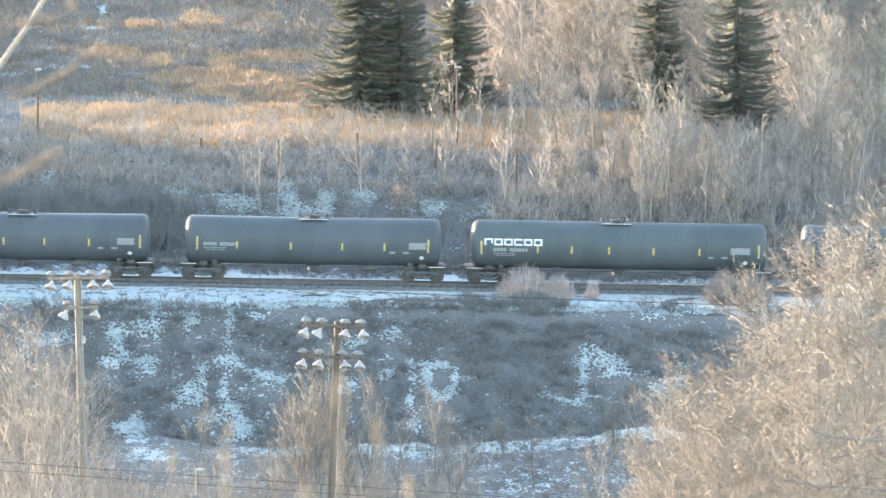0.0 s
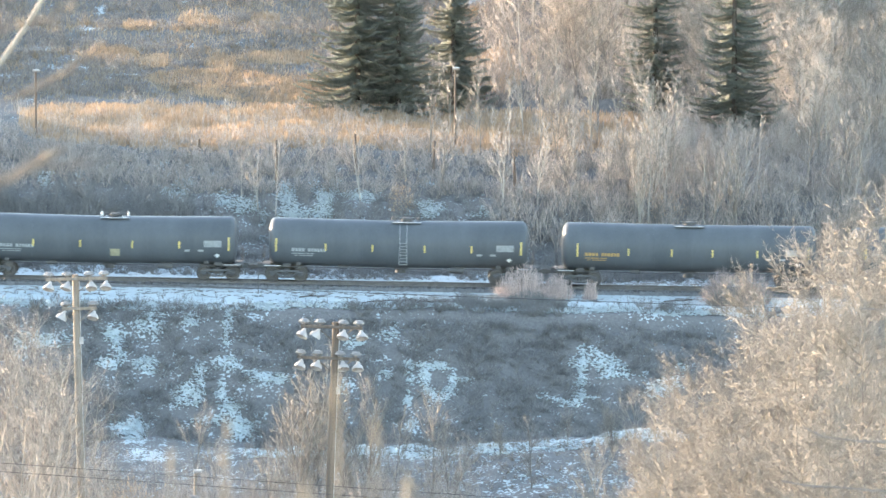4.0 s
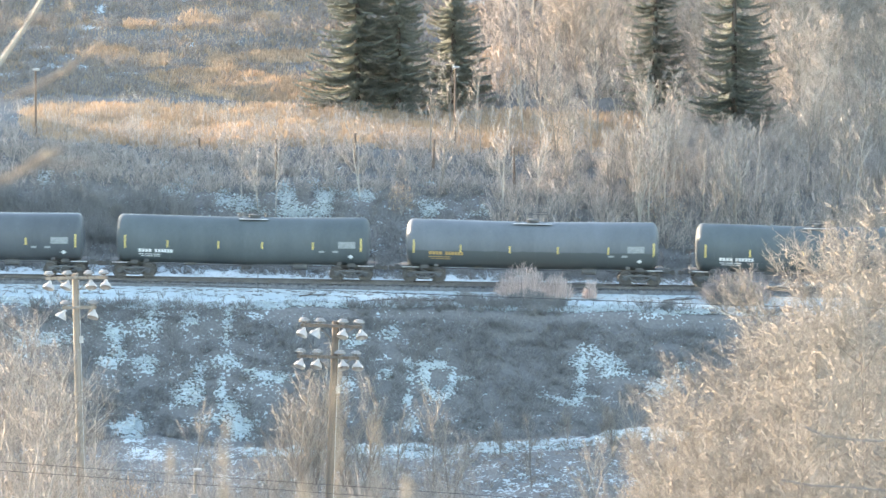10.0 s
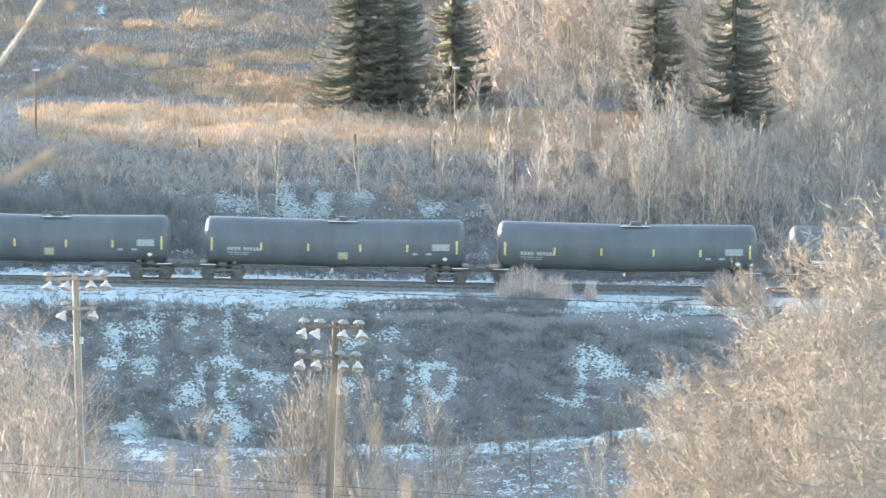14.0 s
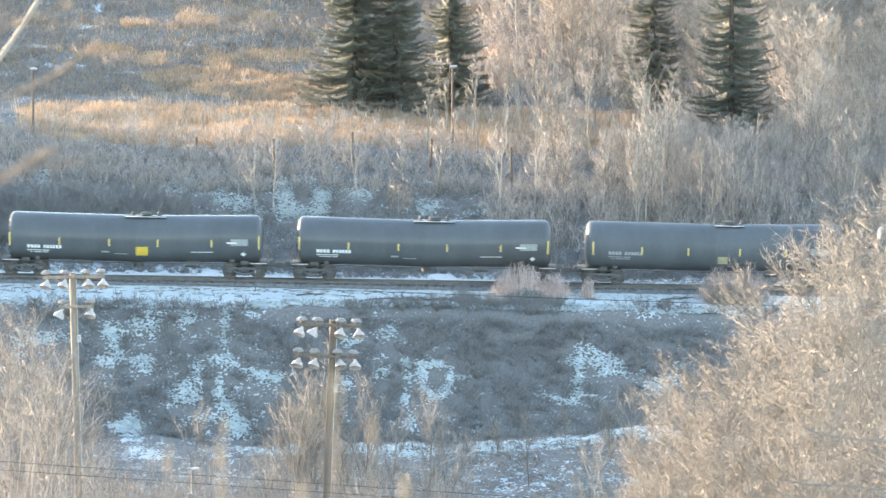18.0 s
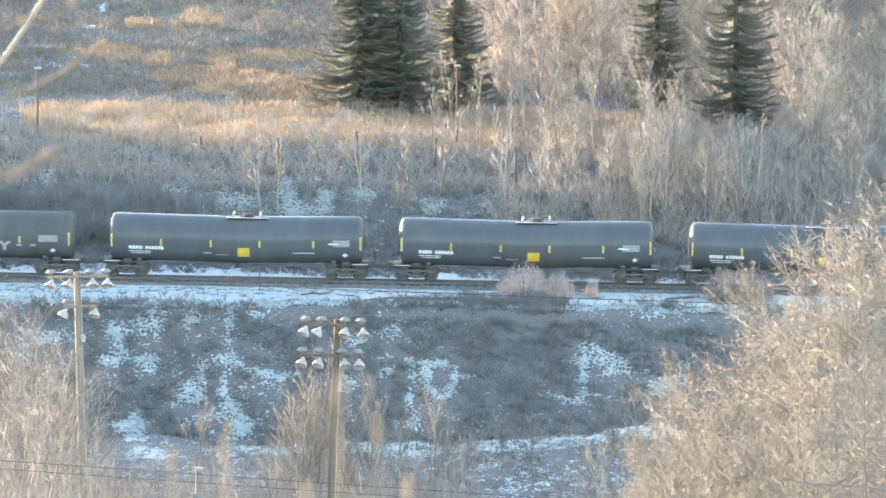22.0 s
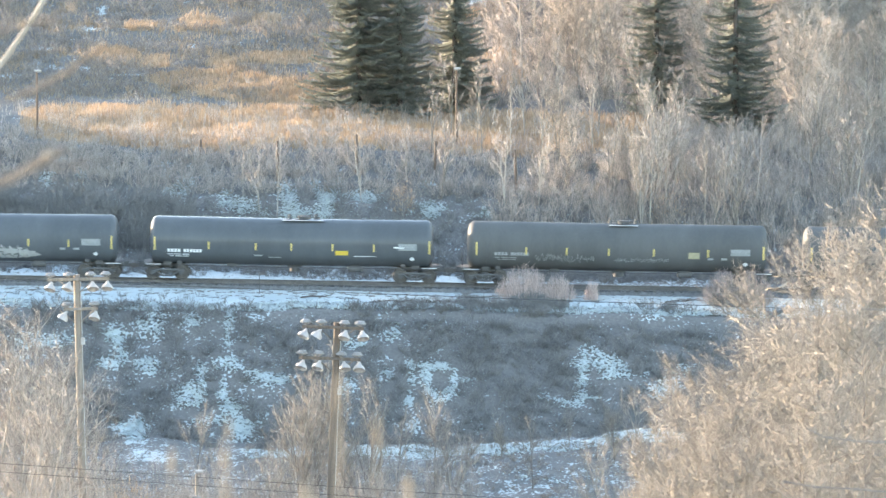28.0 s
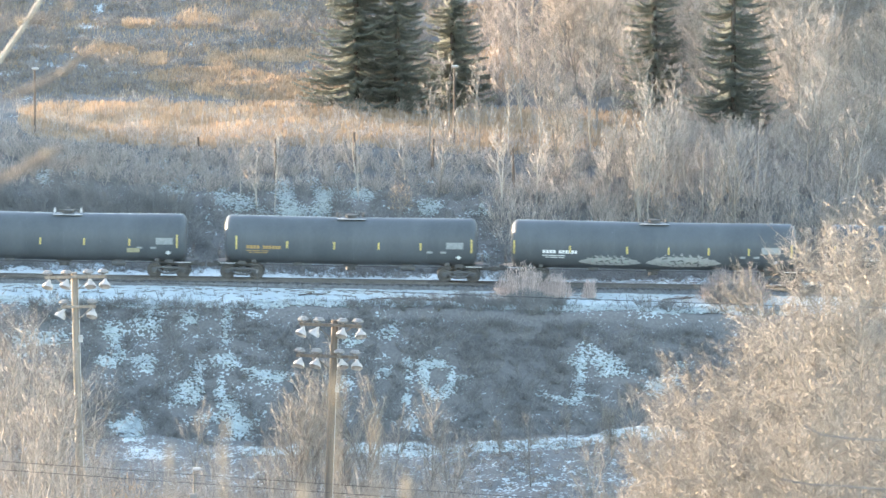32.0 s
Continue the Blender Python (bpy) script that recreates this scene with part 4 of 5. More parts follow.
add_car(-8696.9, 18.1, "matt", "long dusty black tank car with pale spiky graffiti", {"spray": ((0.235, 0.455, 1.28, 2.0), (0.47, 0.735, 1.25, 2.14)), "stencil": WHITE, "mark_at": 0.11, "mark_z": 2.0, "sag": 0.05, "bars": (0.01, 0.205, 0.405, 0.55, 0.69, 0.83, 0.98), "dome": 0.0})
add_car(-9207.5, 16.1, "matt", "dusty black tank car with amber stencils and tape", {"stencil": AMBER, "sag": 0.05, "dome": 0.0, "bars": (0.05, 0.25, 0.435, 0.61, 0.775, 0.975)})
add_car(-9718.0, 15.9, "matt", "dusty black tank car with a large grey data panel", {"panels": (("cream_panel", CREAM, 0.76, 1.62, 0.8, 0.28, "faded cream panel"),), "sag": 0.06, "white_rail": True})


def run(t):
    """How far the train has come, in metres, after t seconds."""
    return (297.0 * t + 0.1 * t * t) / SCALE


# ---- plants ----
def shrub_spikes(n, h, spread, lean=0.0, thick=0.012, forks=5, low=0.3, foot=0.18, fork=(0.18, 0.5)):
    """Twigs of one bush, standing at the origin."""
    a = rng.uniform(0, 2 * math.pi, n)
    out = rng.uniform(0.05, 1, n) ** 0.6
    d = unit(np.stack([np.cos(a) * out * spread + lean, np.sin(a) * out * spread, rng.uniform(0.55, 1.0, n)], 1))
    ln = h * rng.uniform(0.55, 1.05, n)
    p = np.stack([np.cos(a), np.sin(a), np.zeros(n)], 1) * rng.uniform(0, foot, (n, 1)) * h
    q = p + d * ln[:, None]
    sets = [(p, q, np.full(n, thick * 1.6))]
    k = np.repeat(np.arange(n), forks)
    u = rng.uniform(low, 0.98, len(k))[:, None]
    p2 = p[k] + (q - p)[k] * u
    d2 = unit(d[k] + rng.normal(0, 0.45, (len(k), 3)) + [0, 0, 0.15])
    q2 = p2 + d2 * (ln[k] * rng.uniform(*fork, len(k)))[:, None]
    sets.append((p2, q2, np.full(len(k), thick)))
    return [np.concatenate(c) for c in zip(*sets)]


def brush(name, label, xs, ys, hs, mat, n=9, spread=0.5, thick=0.012, forks=5, category="brush"):
    """Many bushes on the ground as one mass."""
    variants = [shrub_spikes(n, 1.0, spread, 0, 1.0, forks) for _ in range(14)]
    zs = height(xs, ys)
    ps, qs, rs = [], [], []
    for i, (x, y, z, h) in enumerate(zip(xs, ys, zs, hs)):
        p, q, r = variants[i % 14]
        w = rng.uniform(0, 6.28)
        c, s = math.cos(w), math.sin(w)
        m = np.array([[c, -s, 0], [s, c, 0], [0, 0, 1]]).T * h
        o = np.array([x, y, z - 0.03])
        ps.append(p @ m + o), qs.append(q @ m + o), rs.append(r * thick)
    v, t = spikes(np.concatenate(ps), np.concatenate(qs), np.concatenate(rs))
    return thing(name, label, category, kind="stuff", data=arrays_mesh(name, v, t, mat))


def scatter(n, col, row_y, snow_below=None, clump=0.0, seed=0):
    """Plan points between picture columns col and depths row_y, thinned where snow lies or noise is low."""
    ys = dd(rng.uniform(*row_y, n))
    xs = (rng.uniform(*col, n) - 784) / F * ys
    keep = np.ones(n, bool)
    if snow_below is not None:
        keep &= field_value(SNOW, xs, ys) < snow_below
        # nor just below a snow patch, which it would hide
        keep &= (field_value(SNOW, xs, ys + 0.7) < snow_below + 0.05) & (field_value(SNOW, xs, ys + 1.5) < snow_below + 0.12)
    if clump:
        keep &= rough_field(xs, ys, 11 + seed, 3.5) > clump
    return xs[keep], ys[keep]


def bare_tree(seed, h, spread, limbs, subs, twigs, r0, bark, twig_mat, up=0.75, first=0.25, thick=0.011, stems=1, reach=0.5, wild=0.3):
    """A leafless tree: trunk, limbs as tubes, twigs as slender spikes. Returns two meshes."""
    rd = random.Random(seed)
    trunk, limb = Geo(), Geo()
    bp, bd, bl = [], [], []
    for s in range(stems):
        lean = Vector((rd.uniform(-0.25, 0.25), rd.uniform(-0.25, 0.25), 0)) * (0.7 if stems > 1 else 0.3)
        hs = h * rd.uniform(0.75, 1.0) if s else h
        pts = [Vector((lean.x * hs * u * u + rd.uniform(-0.012, 0.012) * h * u, lean.y * hs * u * u + rd.uniform(-0.012, 0.012) * h * u, hs * u - 0.1 * (u == 0))) for u in (0, 0.15, 0.3, 0.45, 0.6, 0.75, 0.88, 1)]
        trunk.rod(pts, [r0 * (1 - 0.9 * u) for u in (0, 0.15, 0.3, 0.45, 0.6, 0.75, 0.88, 1)], 7)
        for i in range(limbs):
            u = first + (0.97 - first) * (i + rd.random()) / limbs
            f = u * 7
            k = min(int(f), 6)
            base = pts[k].lerp(pts[k + 1], f - k)
            w = rd.uniform(0, 2 * math.pi)
            ln = spread * (1.1 - 0.75 * u) * rd.uniform(0.6, 1.1)
            d = Vector((math.cos(w), math.sin(w), up * rd.uniform(0.5, 1.5))).normalized()
            lp = [base]
            for j in range(3):
                d = (d + Vector((rd.uniform(-0.2, 0.2), rd.uniform(-0.2, 0.2), rd.uniform(-0.05, 0.3)))).normalized()
                lp.append(lp[-1] + d * ln / 3)
            rl = max(r0 * (1 - 0.9 * u) * 0.5, thick * 2.0)
            limb.rod(lp, [rl, rl * 0.7, rl * 0.45, rl * 0.15], 5)
            for j in range(subs):
                q = rd.uniform(0.2, 1) * 3
                a = min(int(q), 2)
                bp.append(lp[a].lerp(lp[a + 1], q - a)), bd.append((lp[a + 1] - lp[a]).normalized()), bl.append(ln * rd.uniform(0.3, 0.75))
    bp, bd, bl = np.array([tuple(v) for v in bp]), np.array([tuple(v) for v in bd]), np.array(bl)
    g = np.random.default_rng(seed)
    d1 = unit(bd + g.normal(0, wild, bd.shape) + [0, 0, 0.35])
    q1 = bp + d1 * bl[:, None]
    k = np.repeat(np.arange(len(bp)), twigs)
    u = g.uniform(0.15, 1, len(k))[:, None]
    p2 = bp[k] + (q1 - bp)[k] * u
    d2 = unit(d1[k] + g.normal(0, wild * 1.3, (len(k), 3)) + [0, 0, 0.2])
    q2 = p2 + d2 * (bl[k] * g.uniform(0.12, reach + 0.2, len(k)))[:, None]
    v, t = spikes(np.concatenate([bp, p2]), np.concatenate([q1, q2]), np.concatenate([np.full(len(bp), thick * 1.5), np.full(len(k), thick)]))
    trunk.add(limb.v, limb.f)
    return trunk.mesh("trunk", bark, 0.9), arrays_mesh("crown", v, t, twig_mat)


def tree_thing(meshes, name, label, group, m, category="tree"):
    ob = thing(name, label, category, group, at=m)
    for nm, me in zip(("trunk", "crown"), meshes):
        tagged(part(nm, me, None, ob), kind="stuff" if nm == "crown" else "")
    return ob


def spruce_meshes(seed, h, w, full):
    """A spruce: whorls of boughs that droop and turn up at the tips, hung with needle sprays; an open tree shows gaps between its whorls."""
    g = np.random.default_rng(seed)
    trunk = Geo().rod([(0, 0, -0.2), (0, 0, h * 0.5), (0, 0, h)], [0.26, 0.16, 0.02], 8)
    P, Q, R = [], [], []
    z = 0.5
    while z < h - 0.3:
        rel = z / h
        for j in range(int((9 if full else 8) * (1.1 - 0.5 * rel)) + 1):
            a = g.uniform(0, 2 * math.pi)
            ln = w * (1 - rel) ** 0.9 * g.uniform(0.7 if full else 0.55, 1.1) + 0.2
            zb = z + g.normal(0, 0.12)
            m = max(int(ln / 0.13), 4)
            u = np.linspace(0.06, 1, m)
            droop, up = g.uniform(0.35, 0.55), g.uniform(0.3, 0.55)
            c = np.stack([np.cos(a) * u * ln, np.sin(a) * u * ln, zb + ln * (-droop * u + up * u * u)], 1)
            P.append(c[:-1]), Q.append(c[1:]), R.append(np.full(m - 1, 0.035))
            k = np.repeat(np.arange(m), 11)
            one, zero = np.ones(len(k)), np.zeros(len(k))
            side = np.stack([-np.sin(a) * one, np.cos(a) * one, zero], 1) * g.uniform(-1, 1, (len(k), 1))
            fwd = np.stack([np.cos(a) * one, np.sin(a) * one, zero], 1) * g.uniform(0.2, 1.0, (len(k), 1))
            d = unit(side + fwd + np.stack([zero, zero, g.uniform(-0.9 if full else -0.75, 0.25, len(k))], 1))
            l2 = g.uniform(0.14, 0.46, len(k)) * (0.45 + 0.55 * min(ln, 1.6) / 1.6) * (1.35 - 0.75 * u[k])
            P.append(c[k]), Q.append(c[k] + d * l2[:, None]), R.append(g.uniform(0.018, 0.04, len(k)))
        z += (0.38 if full else 0.45) * g.uniform(0.8, 1.2)
    v, t = spikes(np.concatenate(P), np.concatenate(Q), np.concatenate(R))
    return trunk.mesh("trunk", BARK_DARK, 0.9), arrays_mesh("crown", v, t, NEEDLE)


# spruces on the far slope: column of the trunk, depth, height, half width, dense or open crown
for k, (c, d, h, w, full) in enumerate([(636, 400.5, 14.5, 4.4, True), (708, 400, 18, 2.9, True), (806, 402, 15, 3.0, True), (1163, 402, 15.5, 3.3, False), (1303, 391, 18, 3.9, False)]):
    d = float(dd(d))
    x = side_at(c, d)
    sp = thing("spruce_tree", "tall dense dark green spruce on the far slope" if full else "open-crowned dark green spruce among bare trees", "tree", "spruces on the slope", at=pose(x, d, hz(x, d)))
    for nm, me in zip(("trunk", "crown"), spruce_meshes(50 + k, h, w, full)):
        part(nm, me, None, sp)

# bare wood on the far slope
WOOD = [bare_tree(100 + i, 8.0 + i * 0.7, 3.2 + 0.25 * i, 24, 7, 7, 0.08, BARK_PALE, TWIG, up=0.55, first=0.18, thick=0.0125, stems=1 + i % 2, wild=0.45) for i in range(6)]
rw = random.Random(3)
wood_proto = [tree_thing(ms, "bare_tree", "leafless grey-brown aspen in the winter wood", "bare wood on the slope", pose(x, y, hz(x, y)))
              for ms, (x, y) in zip(WOOD, [(11, 392), (15, 400), (24, 398), (29, 410), (33, 420), (7, 425)])]
count = 0
while count < 170:
    y = rw.uniform(374, 470)
    c = rw.uniform(850, 1640)
    edge = 1070 if 384 < y < 404 else 840
    if 1228 < c < 1372 and 380 < y < 396 or 1100 < c < 1222 and 386 < y < 406 or c < edge + rw.uniform(-30, 60) or (rw.random() < 0.5 and c < 1000):
        continue
    s = rw.uniform(0.6, 1.1) * (0.62 if y < 390 else 1)
    y = float(dd(y))
    x = side_at(c, y)
    copy_thing(wood_proto[count % 6], pose(x, y, hz(x, y) - 0.1, rw.uniform(-7, 7), rw.uniform(-9, 9), rw.uniform(0, 360))).scale = (s, s, s)
    count += 1

# slim pale saplings along the bank beyond the line
SAPLING = [bare_tree(200 + i, 4.6 + 0.5 * i, 1.3, 13, 4, 4, 0.038, BARK_PALE, TWIG, up=1.1, first=0.25, thick=0.011, stems=1 + i % 2) for i in range(4)]
sap_proto = []
for k, (c, d, s) in enumerate([(405, 382, 1.0), (460, 372, 0.9), (490, 371, 0.95), (640, 374, 1.1), (430, 374, 0.8), (782, 376, 1.15), (722, 377, 0.8), (895, 373, 1.1), (905, 384, 1.2),
                               (955, 374, 1.1), (855, 384, 1.2), (765, 385, 1.0), (845, 388, 1.2), (1000, 376, 1.1), (1035, 372, 0.9), (960, 386, 1.2), (1080, 374, 1.0), (560, 380, 0.6), (345, 380, 0.7),
                               (250, 384, 0.7), (120, 384, 0.8), (930, 392, 1.3), (990, 390, 1.3), (1130, 372, 0.9), (1200, 376, 1.1), (1270, 372, 1.0), (1340, 374, 1.1), (800, 392, 0.9), (318, 386, 0.6)]
                            + [(c, rw.uniform(367, 373 if 1230 < c < 1372 else 388), rw.uniform(0.8, 1.5)) for c in (rw.uniform(990, 1560) for _ in range(38))]):
    d = float(dd(d))
    x = side_at(c, d)
    m = pose(x, d, hz(x, d) - 0.05, rw.uniform(-5, 5), rw.uniform(-7, 7), rw.uniform(0, 360))
    if k < 4:
        sap_proto.append(tree_thing(SAPLING[k], "sapling", "slim pale leafless sapling on the snowy bank", "saplings on the bank", m))
    else:
        copy_thing(sap_proto[k % 4], m).scale = (s, s, s)

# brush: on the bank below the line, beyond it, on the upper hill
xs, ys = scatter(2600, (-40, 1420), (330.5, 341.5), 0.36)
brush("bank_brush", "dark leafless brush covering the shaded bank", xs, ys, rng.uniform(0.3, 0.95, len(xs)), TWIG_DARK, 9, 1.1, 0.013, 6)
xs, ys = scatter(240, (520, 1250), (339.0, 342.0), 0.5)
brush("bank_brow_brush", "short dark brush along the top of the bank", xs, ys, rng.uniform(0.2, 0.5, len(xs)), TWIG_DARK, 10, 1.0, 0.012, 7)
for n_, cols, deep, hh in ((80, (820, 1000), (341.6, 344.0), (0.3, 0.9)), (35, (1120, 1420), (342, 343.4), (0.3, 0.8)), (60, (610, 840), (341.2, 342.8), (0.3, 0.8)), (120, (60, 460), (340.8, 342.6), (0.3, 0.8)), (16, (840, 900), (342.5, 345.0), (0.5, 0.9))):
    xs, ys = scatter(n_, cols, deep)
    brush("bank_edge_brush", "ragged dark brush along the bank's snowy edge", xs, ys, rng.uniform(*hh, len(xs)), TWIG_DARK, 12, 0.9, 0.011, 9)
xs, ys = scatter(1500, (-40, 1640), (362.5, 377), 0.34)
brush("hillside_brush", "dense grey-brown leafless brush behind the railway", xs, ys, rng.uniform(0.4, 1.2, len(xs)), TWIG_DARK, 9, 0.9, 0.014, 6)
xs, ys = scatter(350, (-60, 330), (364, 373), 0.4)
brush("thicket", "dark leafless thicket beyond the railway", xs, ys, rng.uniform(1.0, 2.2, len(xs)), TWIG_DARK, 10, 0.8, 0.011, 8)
xs, ys = scatter(2500, (-40, 1640), (376, 389), 0.5)
keep = (ys < dd(383.5)) | (rng.random(len(xs)) < 0.35)
xs, ys = xs[keep], ys[keep]
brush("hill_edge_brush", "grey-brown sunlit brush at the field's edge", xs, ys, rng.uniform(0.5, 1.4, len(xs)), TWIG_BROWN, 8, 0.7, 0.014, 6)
xs, ys = scatter(1700, (860, 1660), (386, 470))
keep = (ys > dd(405)) | (784 + xs / ys * F > 1170)
xs, ys = xs[keep], ys[keep]
brush("wood_understorey", "grey leafless undergrowth beneath the bare wood", xs, ys, rng.uniform(1.0, 2.8, len(xs)), TWIG_BROWN, 9, 0.7, 0.018, 6)
xs, ys = scatter(3200, (-40, 900), (404, 455), 0.5, 0.3)
keep = (field_value(STRAWY, xs, ys) < 0.5) | (rng.random(len(xs)) < 0.15)
xs, ys = xs[keep], ys[keep]
brush("upper_hill_brush", "grey-brown brush scattered over the upper hill", xs, ys, rng.uniform(0.4, 1.1, len(xs)), TWIG_HILL, 7, 0.8, 0.016, 5)
xs, ys = scatter(420, (-40, 900), (404, 455), 0.5, 0.6, 3)
brush("rusty_hill_brush", "rust-brown brush among the snow patches uphill", xs, ys, rng.uniform(0.4, 0.9, len(xs)), LEAF, 10, 0.6, 0.016)
xs, ys = scatter(1100, (880, 1640), (366, 392))
keep = (ys < dd(377)) | (784 + xs / ys * F > 1170)
xs, ys = xs[keep], ys[keep]
brush("wood_edge_thicket", "pinkish-brown leafless thicket at the wood's edge", xs, ys, rng.uniform(1.0, 2.4, len(xs)), TWIG_BROWN, 8, 0.6, 0.015, 5)
xs, ys = scatter(420, (0, 1200), (387, 401))
brush("field_weeds", "sparse grey weeds standing in the straw field", xs, ys, rng.uniform(0.5, 1.5, len(xs)), TWIG, 5, 0.3, 0.012, 4)
xs, ys = scatter(260, (0, 1240), (342.0, 345.5), None, 0.35, 7)
brush("verge_weeds", "thin dry weeds poking through verge snow", xs, ys, rng.uniform(0.2, 0.6, len(xs)), TWIG_DARK, 5, 0.35, 0.010, 3)
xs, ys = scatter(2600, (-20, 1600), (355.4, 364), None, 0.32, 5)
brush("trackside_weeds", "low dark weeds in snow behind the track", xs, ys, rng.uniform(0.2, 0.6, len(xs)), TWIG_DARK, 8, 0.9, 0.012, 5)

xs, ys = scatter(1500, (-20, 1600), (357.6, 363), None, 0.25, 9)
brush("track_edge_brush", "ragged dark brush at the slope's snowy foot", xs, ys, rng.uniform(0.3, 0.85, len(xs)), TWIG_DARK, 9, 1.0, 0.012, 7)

xs, ys = scatter(1100, (430, 1330), (298, 320.5), None, 0.3, 13)
brush("berm_weeds", "low brown weeds speckling the snowy berm", xs, ys, rng.uniform(0.15, 0.55, len(xs)), TWIG_HILL, 9, 1.0, 0.012, 6)


# snow caught on the brush and heaped in ragged clumps round the patches
def snow_clumps(name, label, n, cols, depths, size, low, high, lift):
    xs, ys = scatter(n, cols, depths)
    val = field_value(SNOW, xs, ys) + (rough_field(xs, ys, 41, 0.9) - 0.5) * 0.3
    keep = (val > low) & (val < high)
    xs, ys = xs[keep], ys[keep]
    m = len(xs)
    w, tall = rng.uniform(*size, m), rng.uniform(0.25, 0.5, m)
    c = np.stack([xs, ys, height(xs, ys) + rng.uniform(0, lift, m)], 1)
    ang, k = rng.uniform(0, 6.28, m), 5
    ring = [c + np.stack([np.cos(ang + j * 6.283 / k) * w * rng.uniform(0.5, 1.2, m), np.sin(ang + j * 6.283 / k) * w * rng.uniform(0.5, 1.2, m), rng.uniform(-0.2, 0.1, m) * w], 1) for j in range(k)]
    v = np.stack(ring + [c + np.stack([0 * w, 0 * w, w * tall], 1), c - np.stack([0 * w, 0 * w, w * tall], 1)], 1).reshape(-1, 3)
    o = np.arange(m)[:, None] * (k + 2)
    t = np.concatenate([o + [[j, (j + 1) % k, k]] for j in range(k)] + [o + [[(j + 1) % k, j, k + 1]] for j in range(k)], 0)
    thing(name, label, "snow", kind="stuff", data=arrays_mesh(name, v, t, SNOW_CLUMP))


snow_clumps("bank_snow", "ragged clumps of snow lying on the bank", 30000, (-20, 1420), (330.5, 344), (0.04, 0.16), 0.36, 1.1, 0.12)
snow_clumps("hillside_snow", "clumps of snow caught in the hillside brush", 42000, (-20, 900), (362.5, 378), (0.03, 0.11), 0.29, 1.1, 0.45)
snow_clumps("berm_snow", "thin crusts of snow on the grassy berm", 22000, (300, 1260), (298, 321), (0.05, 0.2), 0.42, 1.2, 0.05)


# straw grass on the field and the terraces
def grass(name, label, n, cols, depths, hmin, hmax, mat, width=0.05, thresh=0.35):
    ys = dd(rng.uniform(*depths, n))
    xs = (rng.uniform(*cols, n) - 784) / F * ys
    keep = field_value(STRAWY, xs, ys) * rng.uniform(0.6, 1.3, n) > thresh
    xs, ys = xs[keep], ys[keep]
    p = np.stack([xs, ys, height(xs, ys) - 0.02], 1)
    h = rng.uniform(hmin, hmax, len(xs)) * (0.5 + rough_field(xs, ys, 21, 2.0))
    q = p + np.stack([rng.normal(0.08, 0.2, len(xs)) * h, rng.normal(0, 0.2, len(xs)) * h, h], 1)
    v, t = blades(p, q, rng.uniform(0.6, 1.4, len(xs)) * width)
    thing(name, label, "grass", kind="stuff", data=arrays_mesh(name, v, t, mat))


grass("field_grass", "tall golden dry grass in low sun", 50000, (0, 1200), (384, 403), 0.18, 0.5, STRAW)
grass("glade_grass", "rusty dry grass in a sunlit glade", 9000, (820, 960), (402, 440), 0.2, 0.6, STRAW, 0.06)
grass("terrace_grass", "patches of golden dry grass on the hill", 70000, (100, 660), (403, 460), 0.2, 0.5, STRAW, 0.06, 0.42)

n = 42000
ys = dd(rng.uniform(403, 452, n))
xs = (rng.uniform(-40, 880, n) - 784) / F * ys
keep = field_value(SNOW, xs, ys) < 0.4
xs, ys = xs[keep], ys[keep]
p = np.stack([xs, ys, height(xs, ys) - 0.02], 1)
h = rng.uniform(0.12, 0.42, len(xs)) * (0.4 + rough_field(xs, ys, 23, 2.5))
v, t = blades(p, p + np.stack([rng.normal(0.05, 0.25, len(xs)) * h, rng.normal(0, 0.25, len(xs)) * h, h], 1), rng.uniform(0.03, 0.07, len(xs)))
thing("hill_turf", "dull brown dead turf on the upper hill", "grass", kind="stuff", data=arrays_mesh("hill_turf", v, t, DULL_STRAW))

# two small shrubs that kept their rusty leaves
for k, (c, d, h, w) in enumerate([(713, 372, 2.3, 1.0), (1185, 370, 2.4, 1.6), (1140, 388, 1.6, 1.4)]):
    d = float(dd(d))
    x = side_at(c, d)
    n = 420
    a, u = rng.uniform(0, 6.28, n), rng.uniform(0, 1, n) ** 0.5
    p = np.stack([np.cos(a) * u * w * 0.9, np.sin(a) * u * w * 0.9, rng.uniform(0.2, 1.1, n) * h * (1.1 - 0.5 * u)], 1)
    v, t = blades(p, p + rng.normal(0, 0.07, (n, 3)), np.full(n, 0.06))
    sh = thing("leafy_shrub", "small shrub holding rust-orange dead leaves", "shrub", "rusty shrubs", at=pose(x, d, hz(x, d)))
    tagged(part("foliage", arrays_mesh("foliage", v, t, LEAF), None, sh), kind="stuff")
    p, q, r = shrub_spikes(16, h, 0.45, 0, 0.012, 4)
    v, t = spikes(p, q, r)
    tagged(part("stem", arrays_mesh("stem", v, t, TWIG), None, sh), kind="stuff")

